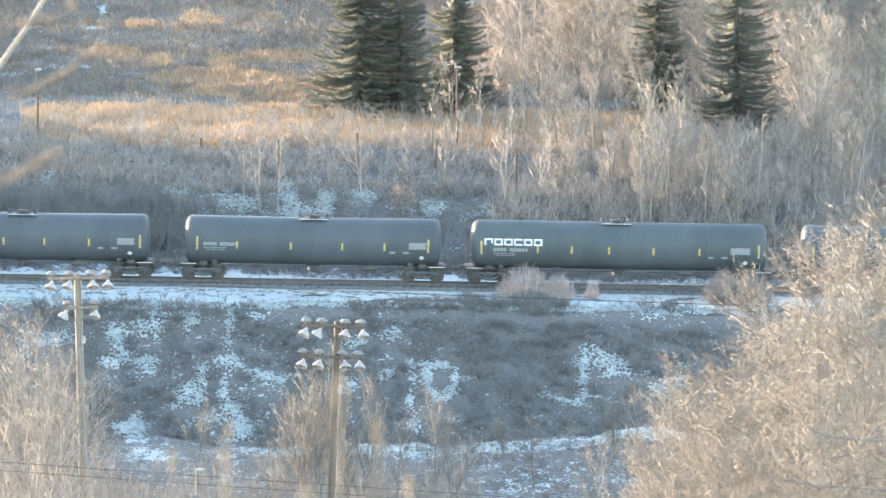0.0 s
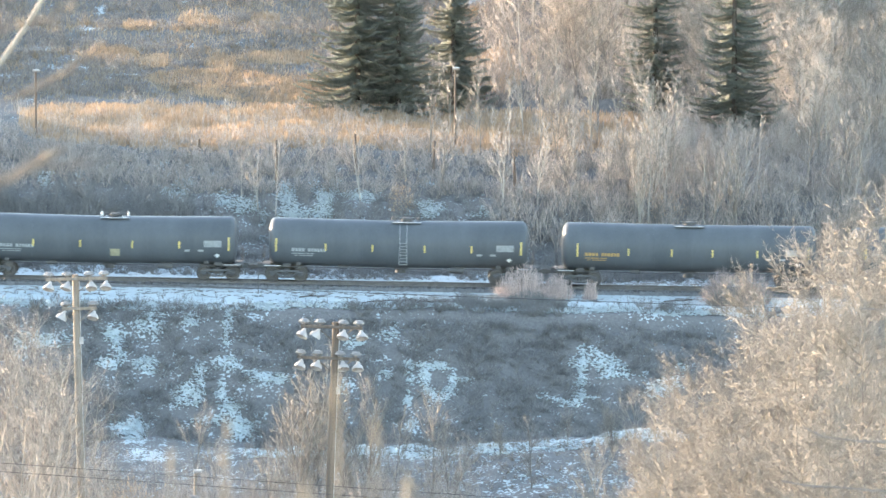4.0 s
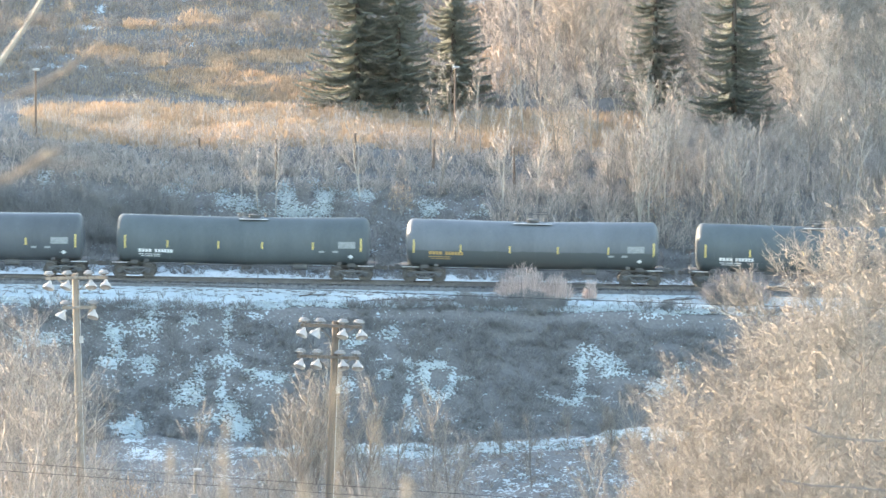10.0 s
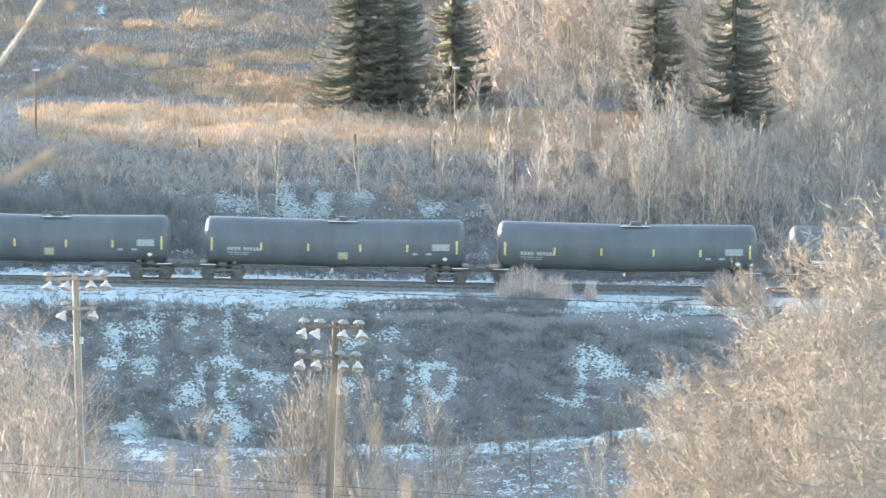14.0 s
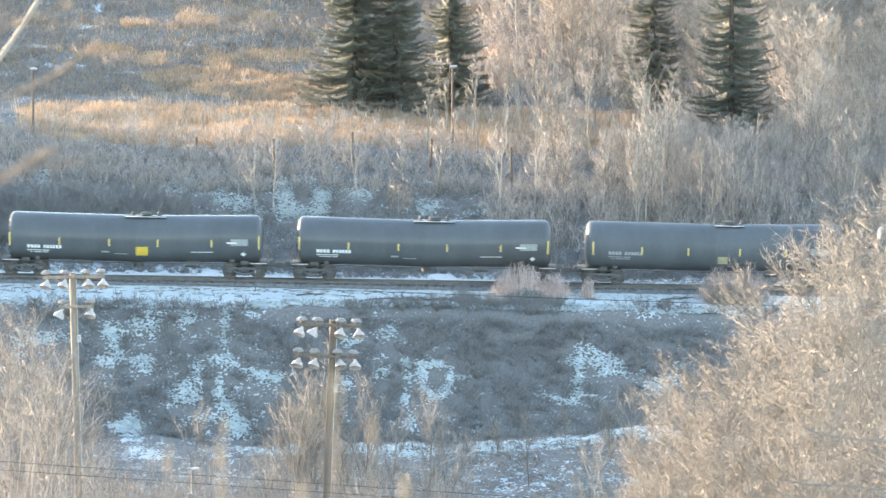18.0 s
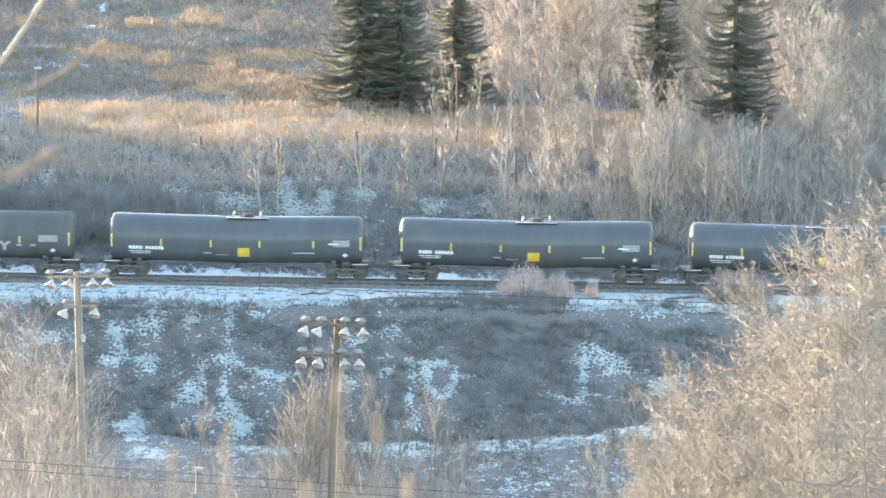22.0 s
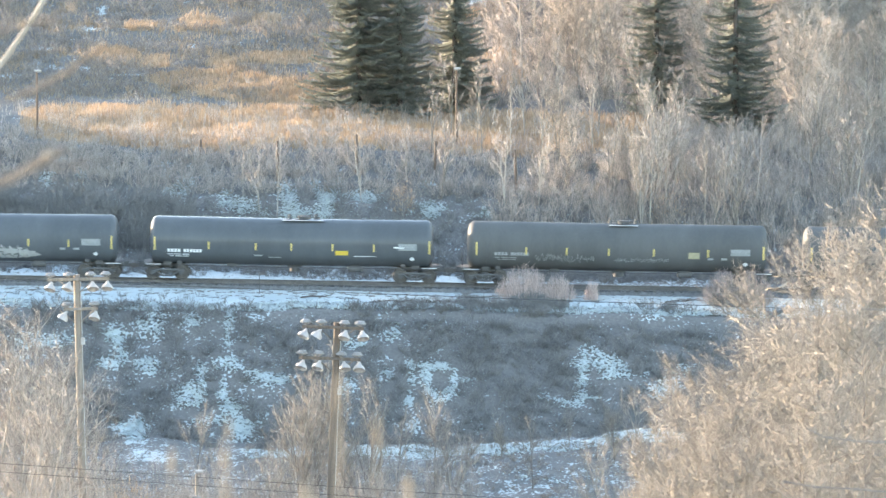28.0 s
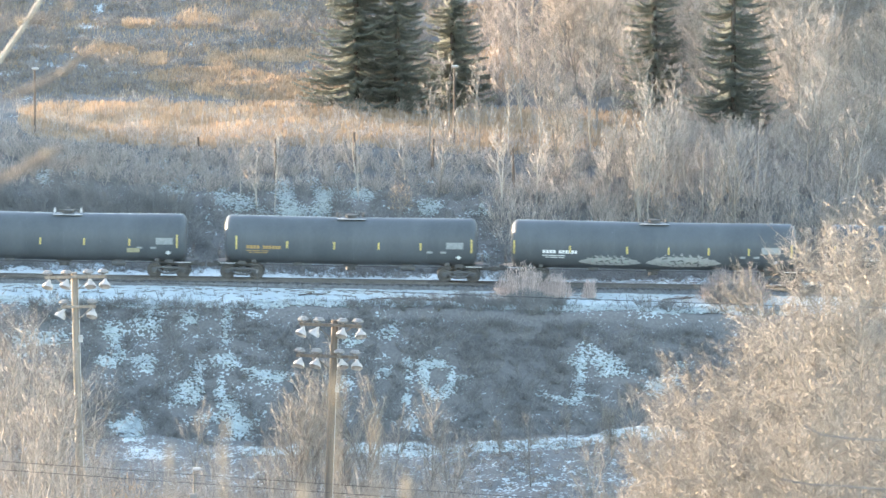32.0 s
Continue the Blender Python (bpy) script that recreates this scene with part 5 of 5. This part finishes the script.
# rounded bushes by the near side of the line: column, depth, height, half width
def dome_bush(n, h, w):
    """Stems fanning from a wide foot into a rounded crown of short upright twigs."""
    a, u = rng.uniform(0, 2 * math.pi, n), rng.uniform(0, 1, n) ** 0.5
    top = np.stack([np.cos(a) * u * w, np.sin(a) * u * w * 0.8, h * (1 - 0.85 * u ** 2) * rng.uniform(0.8, 1.0, n)], 1)
    foot = top * [0.72, 0.72, 0] - [0, 0, 0.1]
    k = np.repeat(np.arange(n), 9)
    q = rng.uniform(0.35, 1.0, len(k))[:, None]
    p2 = foot[k] + (top - foot)[k] * q
    d2 = unit(unit(top - foot)[k] + rng.normal(0, 0.5, (len(k), 3)))
    return np.concatenate([foot, p2]), np.concatenate([top, p2 + d2 * rng.uniform(0.12, 0.42, (len(k), 1))]), np.concatenate([np.full(n, 0.016), np.full(len(k), 0.011)])


for k, (c, d, h, w, mt) in enumerate([(930, 346.6, 2.35, 1.95, TWIG_RED), (990, 346.4, 1.7, 1.2, TWIG_RED), (1050, 346.4, 1.45, 0.5, TWIG_RED), (1282, 345.9, 2.4, 1.5, TWIG_ROSE),
                                      (1335, 345.8, 2.5, 1.4, TWIG_ROSE), (828, 344.0, 0.9, 0.9, TWIG_DARK), (1300, 345.2, 1.5, 1.6, TWIG_DARK), (940, 344.5, 1.0, 1.6, TWIG_DARK)]):
    x = side_at(c, d)
    v, t = spikes(*dome_bush(int(150 * w), h, w))
    bush = thing("lineside_bush", "rounded reddish-brown leafless bush beside the track" if mt is not TWIG_DARK else "low dark leafless bush on the bank's edge", "bush", "bushes by the track", at=pose(x, d, hz(x, d) - 0.05))
    tagged(part("crown", arrays_mesh("crown", v, t, mt), None, bush), kind="stuff")

# willows and aspens on the near valley floor, in the sun
NEAR = [bare_tree(300 + i, 15.0, 4.4, 46, 13, 12, 0.07, TWIG_PALE, TWIG_WARM, up=0.6, first=0.25, thick=0.0078, reach=0.22, wild=0.8) for i in range(3)]
near_proto = []
for k, (c, top, d) in enumerate([(1545, 398, 205), (1475, 425, 200), (1428, 515, 198), (1605, 385, 192), (1372, 600, 202), (1510, 455, 186), (1450, 510, 180), (1322, 650, 196), (1280, 690, 192), (1250, 738, 188),
                                 (1398, 610, 184), (1580, 450, 176), (1650, 400, 200), (1325, 600, 176), (1212, 768, 190), (1275, 680, 178), (1470, 560, 166), (1555, 570, 160), (1400, 640, 164), (1170, 815, 192), (1232, 792, 176),
                                 (1310, 740, 164), (1500, 690, 152), (1420, 750, 150), (1135, 845, 184), (1180, 850, 172), (1350, 820, 150), (1560, 780, 146)]):
    x = side_at(c, d)
    base = hz(x, d) - 0.1
    s = (row_z(top, d) - base) / 15.0
    m = pose(x, d, base, 0, rw.uniform(-3, 3), rw.uniform(0, 360))
    if k < 3:
        ob = tree_thing(NEAR[k], "willow_tree", "dense tan leafless willow in low sunlight", "near willows", m)
        near_proto.append(ob)
    else:
        ob = copy_thing(near_proto[k % 3], m)
    ob.scale = (s, s, s)
LEFT = [bare_tree(330 + i, 14.0, 4.4, 24, 5, 6, 0.10, BARK_WHITE, TWIG_PALE, up=1.0, first=0.2, thick=0.010, stems=2, wild=0.5) for i in range(3)]
left_proto = []
for k, (c, top, d) in enumerate([(12, 490, 250), (75, 600, 246), (165, 680, 250), (-25, 570, 240), (40, 690, 230), (120, 730, 232), (205, 800, 240), (-10, 740, 225), (100, 660, 242), (28, 525, 247), (62, 570, 252), (132, 650, 248), (8, 620, 236)]):
    x = side_at(c, d)
    base = hz(x, d) - 0.1
    s = (row_z(top, d) - base) / 14.0
    m = pose(x, d, base, 0, rw.uniform(-3, 3), rw.uniform(0, 360))
    ob = tree_thing(LEFT[k], "aspen_tree", "pale leafless aspen with upright limbs", "near aspens", m) if k < 3 else copy_thing(left_proto[k % 3], m)
    if k < 3:
        left_proto.append(ob)
    ob.scale = (s, s, s)

# young trees on the snowy flat below the bank
YOUNG = [bare_tree(360 + i, 5.0, 2.2, 20, 5, 7, 0.05, TWIG_PALE, TWIG_WARM, up=1.35, first=0.08, thick=0.010, stems=(3, 1, 1, 2)[i], reach=0.25, wild=0.4) for i in range(4)]
young_proto = []
for k, (c, top, d, s) in enumerate([(560, 655, 304, 0), (345, 730, 306, 0), (770, 705, 306, 0), (655, 700, 304, 0), (530, 690, 300, 0), (700, 745, 302, 0), (945, 745, 309, 0), (1010, 725, 318, 0), (1090, 715, 314, 0),
                                    (1130, 700, 312, 0), (1165, 720, 300, 0), (800, 760, 300, 0), (890, 740, 316, 0), (590, 690, 306, 0), (380, 790, 296, 0), (480, 800, 290, 0), (620, 760, 296, 0), (1190, 760, 290, 0), (1060, 790, 290, 0)]):
    x = side_at(c, d)
    base = hz(x, d) - 0.05
    s = (row_z(top, d) - base) / 5.0
    m = pose(x, d, base, 0, rw.uniform(-3, 3), rw.uniform(0, 360))
    ob = tree_thing(YOUNG[k], "young_tree", "young leafless tree on the snowy flat", "young trees on the flat", m) if k < 4 else copy_thing(young_proto[k % 4], m)
    if k < 4:
        young_proto.append(ob)
    ob.scale = (s, s, s)
xs, ys = scatter(560, (110, 860), (262, 300))
brush("flat_brush", "tan sunlit brush on the valley floor", xs, ys, rng.uniform(2.0, 4.6, len(xs)), TWIG_PALE, 9, 0.25, 0.009)
xs, ys = scatter(220, (1030, 1640), (262, 308))
brush("flat_brush", "tan sunlit brush below the snowy berm", xs, ys, rng.uniform(2.0, 4.4, len(xs)), TWIG_WARM, 9, 0.25, 0.009)
for c0, r0, d, w, n in ((1205, 862, 230, 0.75, 1500), (1150, 880, 226, 0.5, 700), (232, 872, 240, 0.6, 350)):
    x, zt = side_at(c0, d), row_z(r0, d)
    g0 = hz(x, d)
    p = rng.normal(0, 1, (n, 3)) * [w, w, 0.45]
    p[:, 2] -= 0.35 * np.abs(p[:, 0])
    v, t = blades(p + [0, 0, zt - g0], p + [0, 0, zt - g0] + rng.normal(0, 0.08, (n, 3)) + [0, 0, 0.08], np.full(n, 0.035))
    sh = thing("leafy_shrub", "tall shrub with lit orange dead leaves", "shrub", "rusty shrubs", at=pose(x, d, g0))
    tagged(part("foliage", arrays_mesh("foliage", v, t, LEAF), None, sh), kind="stuff")
    k = 40
    p0 = np.stack([rng.normal(0, 0.3, k), rng.normal(0, 0.3, k), np.full(k, -0.1)], 1)
    v, t = spikes(p0, p0 + np.stack([rng.normal(0, w, k), rng.normal(0, w, k), zt - g0 + rng.normal(0, 0.4, k)], 1), np.full(k, 0.03))
    tagged(part("stem", arrays_mesh("stem", v, t, TWIG_WARM), None, sh), kind="stuff")


# ---- floodlight poles ----
def floodlight(parent, x, y, z, turn):
    """A white bell reflector hanging out from the arm, a grey gear housing above it."""
    f = part("floodlight", Geo().rod([(0, 0, 0.12), (0, 0, -0.08), (0.1, -0.05, -0.16)], 0.035, 6), GALV, parent, at=pose(x, y, z, 0, 0, turn))
    f.scale = (0.8, 0.8, 0.8)
    bell = Geo().lathe([(0.05, 0.05), (0.0, 0.085), (-0.08, 0.11), (-0.16, 0.17), (-0.24, 0.255), (-0.33, 0.30), (-0.42, 0.305), (-0.44, 0.32), (-0.425, 0.285), (-0.3, 0.26), (-0.15, 0.10)], "z", 20)
    part("reflector", bell, ENAMEL, f, "white enamelled bell reflector", 0.7, at=pose(0.07, -0.12, -0.16, -26, 14, 0))
    g = Geo().lathe([(0.06, 0.06), (0.13, 0.08), (0.17, 0.22), (0.21, 0.30), (0.27, 0.30), (0.31, 0.24), (0.38, 0.2), (0.40, 0.05)], "z", 24)
    g.v = [(p[0] * (1 if k % 2 else 0.86), p[1] * (1 if k % 2 else 0.86), p[2]) for k, p in enumerate(g.v)]        # fins
    part("gear_housing", g, HOUSING, f, "grey finned gear housing", 0.6)
    return f


def flood_pole(c, top_row, d, lean, arms, wood):
    x, zt = side_at(c, d), row_z(top_row, d)
    z0 = hz(x, d)
    h = zt - z0
    x -= (h + 0.3) * math.sin(radians(lean))
    pole = thing("floodlight_pole", "tall wooden pole with crossarms of white floodlights", "floodlight pole", "floodlight poles", at=pose(x, d, z0 - 0.3, 0, lean, 0))
    part("pole", Geo().rod([(0, 0, 0), (0, 0, h * 0.5), (0, 0, h + 0.3)], [0.20, 0.17, 0.14], 14), wood, pole, smooth=0.9)
    for z, lamps in arms:
        z = h + 0.3 - z
        lo, hi = min(lamps) - 0.15, max(lamps) + 0.15
        arm = part("crossarm", Geo().box(((lo + hi) / 2, -0.24, z), (hi - lo, 0.11, 0.13), 0.015), wood, pole)
        g = Geo()
        for s in (-1, 1):
            g.rod([(s * 0.75, -0.24, z - 0.05), (s * 0.15, -0.2, z - 0.55)], 0.025, 5)
        part("brace", g, wood, arm)
        for i, lx in enumerate(lamps):
            floodlight(pole, lx, -0.24, z, rw.uniform(-30, 30) + (25 if lx > 0 else -25))
    g = Geo().rod([(0.17, -0.02, h * 0.2), (0.17, -0.02, h)], 0.02, 5).box((0.2, -0.05, h - 2.6), (0.18, 0.2, 0.3), 0.03)
    part("conduit", g, GALV, pole)
    return pole


flood_pole(597, 568, 235, 2.2, [(0.20, (-1.32, -0.66, 0.32, 0.98)), (1.52, (-1.42, -0.72, 0.24, 0.90))], POLE_DARK)
flood_pole(134, 484, 243, -1.3, [(0.18, (-1.12, -0.32, 0.62, 1.28)), (1.48, (-0.44, 0.76))], POLE_WOOD)


# ---- street lamps and posts beyond the line ----
def street_lamp(c, top, d):
    d = float(dd(d))
    x = side_at(c, d)
    z0, zt = hz(x, d), row_z(top, d)
    ob = thing("street_lamp", "slender dark post with a small white lamp head", "street lamp", "street lamps on the hill", at=pose(x, d, z0 - 0.2))
    h = zt - z0 + 0.2
    part("post", Geo().rod([(0, 0, 0), (0, 0, h)], [0.085, 0.065], 8), POST_WOOD, ob, smooth=0.9)
    part("arm", Geo().rod([(0, 0, h - 0.12), (0.02, -0.12, h), (0.08, -0.3, h + 0.03)], 0.03, 6), GALV, ob)
    g = Geo().lathe([(-0.26, 0.03), (-0.18, 0.08), (0.1, 0.1), (0.24, 0.07), (0.26, 0.02)], "x", 12, (0.06, -0.35, h + 0.03))
    part("lamp_head", g, ENAMEL, ob, "white lamp head", 0.7)


street_lamp(809, 120, 387)
street_lamp(66, 124, 386)
for c, d, h in ((493, 378, 3.0), (632, 380, 2.6), (915, 378, 2.9), (770, 381, 2.2), (355, 384, 1.2), (1135, 386, 1.4)):
    d = float(dd(d))
    x = side_at(c, d)
    post = thing("wooden_post", "old dark wooden post standing in brush", "post", "posts in the brush", at=pose(x, d, hz(x, d) - 0.2, 0, rw.uniform(-2, 2), 0))
    part("shaft", Geo().rod([(0, 0, 0), (0, 0, h * 0.6), (0, 0, h + 0.2)], [0.10, 0.09, 0.08], 8), POST_WOOD, post, smooth=0.9)
    part("cap", Geo().lathe([(h + 0.2, 0.085), (h + 0.24, 0.07), (h + 0.26, 0.02)], "z", 8), POST_WOOD, post)

# fallen branches on the verge snow, and a marker post
for c, d, ln, turn, seed in ((560, 345.6, 2.0, 12, 1), (700, 344.2, 2.6, -6, 2), (770, 344.0, 2.2, 8, 3), (665, 343.6, 1.6, 20, 4), (1205, 346.0, 1.8, 5, 5)):
    x, rb = side_at(c, d), random.Random(seed)
    fb = thing("fallen_branch", "dark fallen branch lying on the verge snow", "branch", "fallen branches", at=pose(x, d, hz(x, d) + 0.05, 0, 0, turn))
    g = Geo().rod([(-ln / 2, 0, 0), (-ln / 6, 0.05, 0.06), (ln / 5, -0.04, 0.04), (ln / 2, 0.02, 0.12)], [0.05, 0.045, 0.035, 0.012], 6)
    for _ in range(6):
        u = rb.uniform(-0.3, 0.45) * ln
        g.rod([(u, 0, 0.04), (u + 0.3, rb.uniform(-0.3, 0.3), 0.12), (u + 0.55, rb.uniform(-0.5, 0.5), rb.uniform(0.05, 0.3))], [0.02, 0.014, 0.005], 4)
    part("bough", g, BARK_DARK, fb)
x, d, k = side_at(748, 343.7), 343.7, 170
p = np.stack([rng.normal(0, 0.9, k), rng.normal(0, 0.25, k), rng.uniform(0, 0.15, k)], 1)
v, t = spikes(p, p + np.stack([rng.normal(0.2, 0.7, k), rng.normal(0, 0.3, k), rng.uniform(0.0, 0.5, k)], 1), np.full(k, 0.013))
thing("brush_pile", "tangled pile of cut dark branches on snow", "brush pile", kind="stuff", data=arrays_mesh("brush_pile", v, t, BARK_DARK), at=pose(x, d, hz(x, d)))
k = 420
ys = rng.choice([346.9, 345.6, 343.4], k, p=[0.5, 0.25, 0.25]) + rng.normal(0, 0.35, k)
xs = (rng.uniform(0, 1260, k) - 784) / F * ys
p = np.stack([xs, ys, height(xs, ys) + 0.02], 1)
v, t = spikes(p, p + np.stack([rng.choice([-1, 1], k) * rng.uniform(0.15, 0.7, k), rng.normal(0, 0.08, k), rng.uniform(0, 0.1, k)], 1), rng.uniform(0.02, 0.06, k))
thing("verge_debris", "dark twigs and clods littering the verge snow", "debris", kind="stuff", data=arrays_mesh("verge_debris", v, t, TWIG_DARK))
x, d = side_at(459, 346.8), 346.8
mp = thing("marker_post", "thin grey marker post beside the track", "post", at=pose(x, d, hz(x, d) - 0.1))
part("shaft", Geo().box((0, 0, 0.65), (0.05, 0.05, 1.5), 0.01), UNDER, mp)
part("plate", Geo().box((0, -0.04, 1.32), (0.09, 0.02, 0.16)), HOUSING, mp)

# the small lamp on a post at the foot of the picture's brush
x, d = side_at(346, 252), 252.0
z0, zt = hz(x, d), row_z(838, d)
yl = thing("yard_lamp", "white yard lamp and grey box on a post", "yard lamp", at=pose(x, d, z0 - 0.2))
h = zt - z0 + 0.2
part("post", Geo().rod([(0, 0, 0), (0, 0, h)], 0.06, 8), POLE_WOOD, yl)
part("lamp_head", Geo().box((0.12, -0.1, h + 0.15), (0.36, 0.26, 0.16), 0.05), ENAMEL, yl, "white lamp head")
part("switch_box", Geo().box((-0.05, -0.14, h - 1.15), (0.34, 0.2, 0.4), 0.03), HOUSING, yl)


# ---- overhead wires ----
def wire(d, c0, r0, c1, r1, sag, rad=0.012):
    a, b = Vector((side_at(c0, d), d, row_z(r0, d))), Vector((side_at(c1, d), d, row_z(r1, d)))
    pts = [a.lerp(b, u / 24) - Vector((0, 0, sag * 4 * (u / 24) * (1 - u / 24))) for u in range(25)]
    ob = thing("overhead_wire", "thin dark overhead wire crossing the valley", "wire", "overhead wires", at=pose(*pts[0]))
    part("cable", Geo().rod([p - pts[0] for p in pts], rad, 5), WIRE, ob)


def wire_pole(c, r, d, name_label):
    x, zt = side_at(c, d), row_z(r, d)
    z0 = hz(x, d)
    ob = thing("utility_pole", name_label, "utility pole", "utility poles", at=pose(x, d, z0 - 0.3))
    part("pole", Geo().rod([(0, 0, 0), (0, 0, zt - z0 + 0.8)], [0.17, 0.12], 10), POLE_WOOD, ob, smooth=0.9)
    part("crossarm", Geo().box((0, -0.15, zt - z0 + 0.3), (1.6, 0.1, 0.1), 0.01), POLE_WOOD, ob)


wire(262, -200, 482, 1800, 556, 0.10, 0.016)
wire(228, -200, 804, 1800, 938, 0.05, 0.011)
wire(228, -200, 819, 1800, 953, 0.05, 0.011)
for c, r, d in ((-200, 482, 262), (1800, 556, 262), (-200, 812, 228), (1800, 946, 228)):
    wire_pole(c, r, d, "weathered wooden utility pole carrying overhead wires")


# ---- stems close to the camera ----
def near_stem(pts, d, rad, mat, buds=(), label="pale dry twig close in front"):
    ps = [Vector((side_at(c, d), d, row_z(r, d))) for c, r in pts]
    out = ps[-1] if abs(ps[-1].x) > abs(ps[0].x) else ps[0]
    foot = Vector((out.x * 1.25, d, hz(out.x * 1.25, d) - 0.05))        # it springs from the slope beside the view
    ps = ps + [foot] if out is ps[-1] else [foot] + ps
    ob = thing("near_twig", label, "twig", "twigs near the camera", at=pose(*ps[0]))
    part("stem", Geo().rod([p - ps[0] for p in ps], rad, 7), mat, ob, smooth=0.9)
    for c, r, w in buds:
        p = Vector((side_at(c, d), d, row_z(r, d))) - ps[0]
        part("bud", Geo().lathe([(-w, w * 0.1), (-w * 0.5, w * 0.7), (0, w), (w * 0.5, w * 0.7), (w, w * 0.1)], "z", 8, p), LEAF, ob, "brown bud", 0.9)


near_stem([(130, -70), (78, 0), (45, 52), (0, 115), (-60, 195)], 26.0, 0.0115, PALE_BARK, [(42, 42, 0.014), (80, -5, 0.012)])
near_stem([(188, 72), (160, 95), (112, 132), (55, 160), (-60, 205)], 10.0, 0.0042, NEAR_BARK, [(112, 130, 0.0065), (182, 76, 0.006)])
near_stem([(112, 262), (82, 277), (35, 303), (-60, 345)], 8.0, 0.0042, NEAR_BARK, [(84, 274, 0.007)])
near_stem([(158, 284), (120, 296), (70, 292), (20, 318), (-60, 352)], 7.0, 0.0022, NEAR_BARK)
near_stem([(136, 10), (95, 28), (36, 42), (-60, 66)], 8.5, 0.0026, NEAR_BARK, [(130, 10, 0.006), (38, 40, 0.006)])

near_stem([(1720, 790), (1640, 778), (1568, 781), (1520, 779), (1465, 772), (1430, 755)], 40.0, 0.006, TWIG_DARK, label="dark curved branch close in front")
near_stem([(1720, 870), (1640, 866), (1568, 868), (1500, 862), (1445, 860), (1390, 850)], 42.0, 0.006, TWIG_DARK, label="dark thin branch close in front")
near_stem([(1720, 560), (1640, 556), (1590, 548), (1530, 545)], 44.0, 0.005, TWIG_DARK, label="dark thin branch close in front")


def grass_stalk(c, r, d, rad, head):
    """A dry stalk with a seed head, rooted in the slope below the camera."""
    x, zt = side_at(c, d), row_z(r, d)
    z0 = hz(x, d)
    ob = thing("grass_stalk", "tall dry grass stalk with a seed head", "grass stalk", "stalks near the camera", at=pose(x, d, z0 - 0.05))
    h = zt - z0 + 0.05
    part("stem", Geo().rod([(0.03, 0, 0), (0.0, 0, h * 0.6), (0.0, 0, h)], [rad, rad, rad * 0.7], 6), STALK, ob, smooth=0.9)
    part("seed_head", Geo().lathe([(h - head, rad * 0.6), (h - head * 0.7, rad * 1.7), (h - head * 0.3, rad * 1.5), (h, rad * 0.2)], "z", 8), STALK, ob, smooth=0.9)


for c, r, d, rad, head in ((404, 738, 7.0, 0.0017, 0.03), (396, 790, 7.4, 0.0022, 0.03), (303, 785, 6.5, 0.0022, 0.04), (598, 650, 7.0, 0.0020, 0.06), (668, 730, 6.0, 0.0017, 0.04), (724, 840, 6.5, 0.0026, 0.03), (542, 850, 6.0, 0.0024, 0.03)):
    grass_stalk(c, r, d, rad, head)


# ---- what moves: the train ----
def motions():
    slope = math.degrees(-math.atan(GRADE))
    for car, axles, x0 in TRAIN:
        rows = []
        for i in range(17):
            x = x0 + run(2 * i)
            rows.append((2 * i, pose(x, 350, GRADE * x, 0, slope, 0)))
        walk(car, rows)
        # its wheels roll while it crosses the valley
        start = min((t for t in range(33) if x0 + run(t) > -46), default=32)
        end = max((t for t in range(33) if x0 + run(t) < 44), default=0)
        if end <= start:
            continue
        times = sorted({0.0, 32.0} | {start + i / 30 for i in range((end - start) * 30 + 1)})
        for ax in axles:
            rest = ax.matrix_basis.copy()
            walk(ax, [(t, rest @ pose(0, 0, 0, 0, math.degrees((run(min(max(t, start), end)) - run(start)) / WHEEL_R) % 360, 0)) for t in times])


motions()
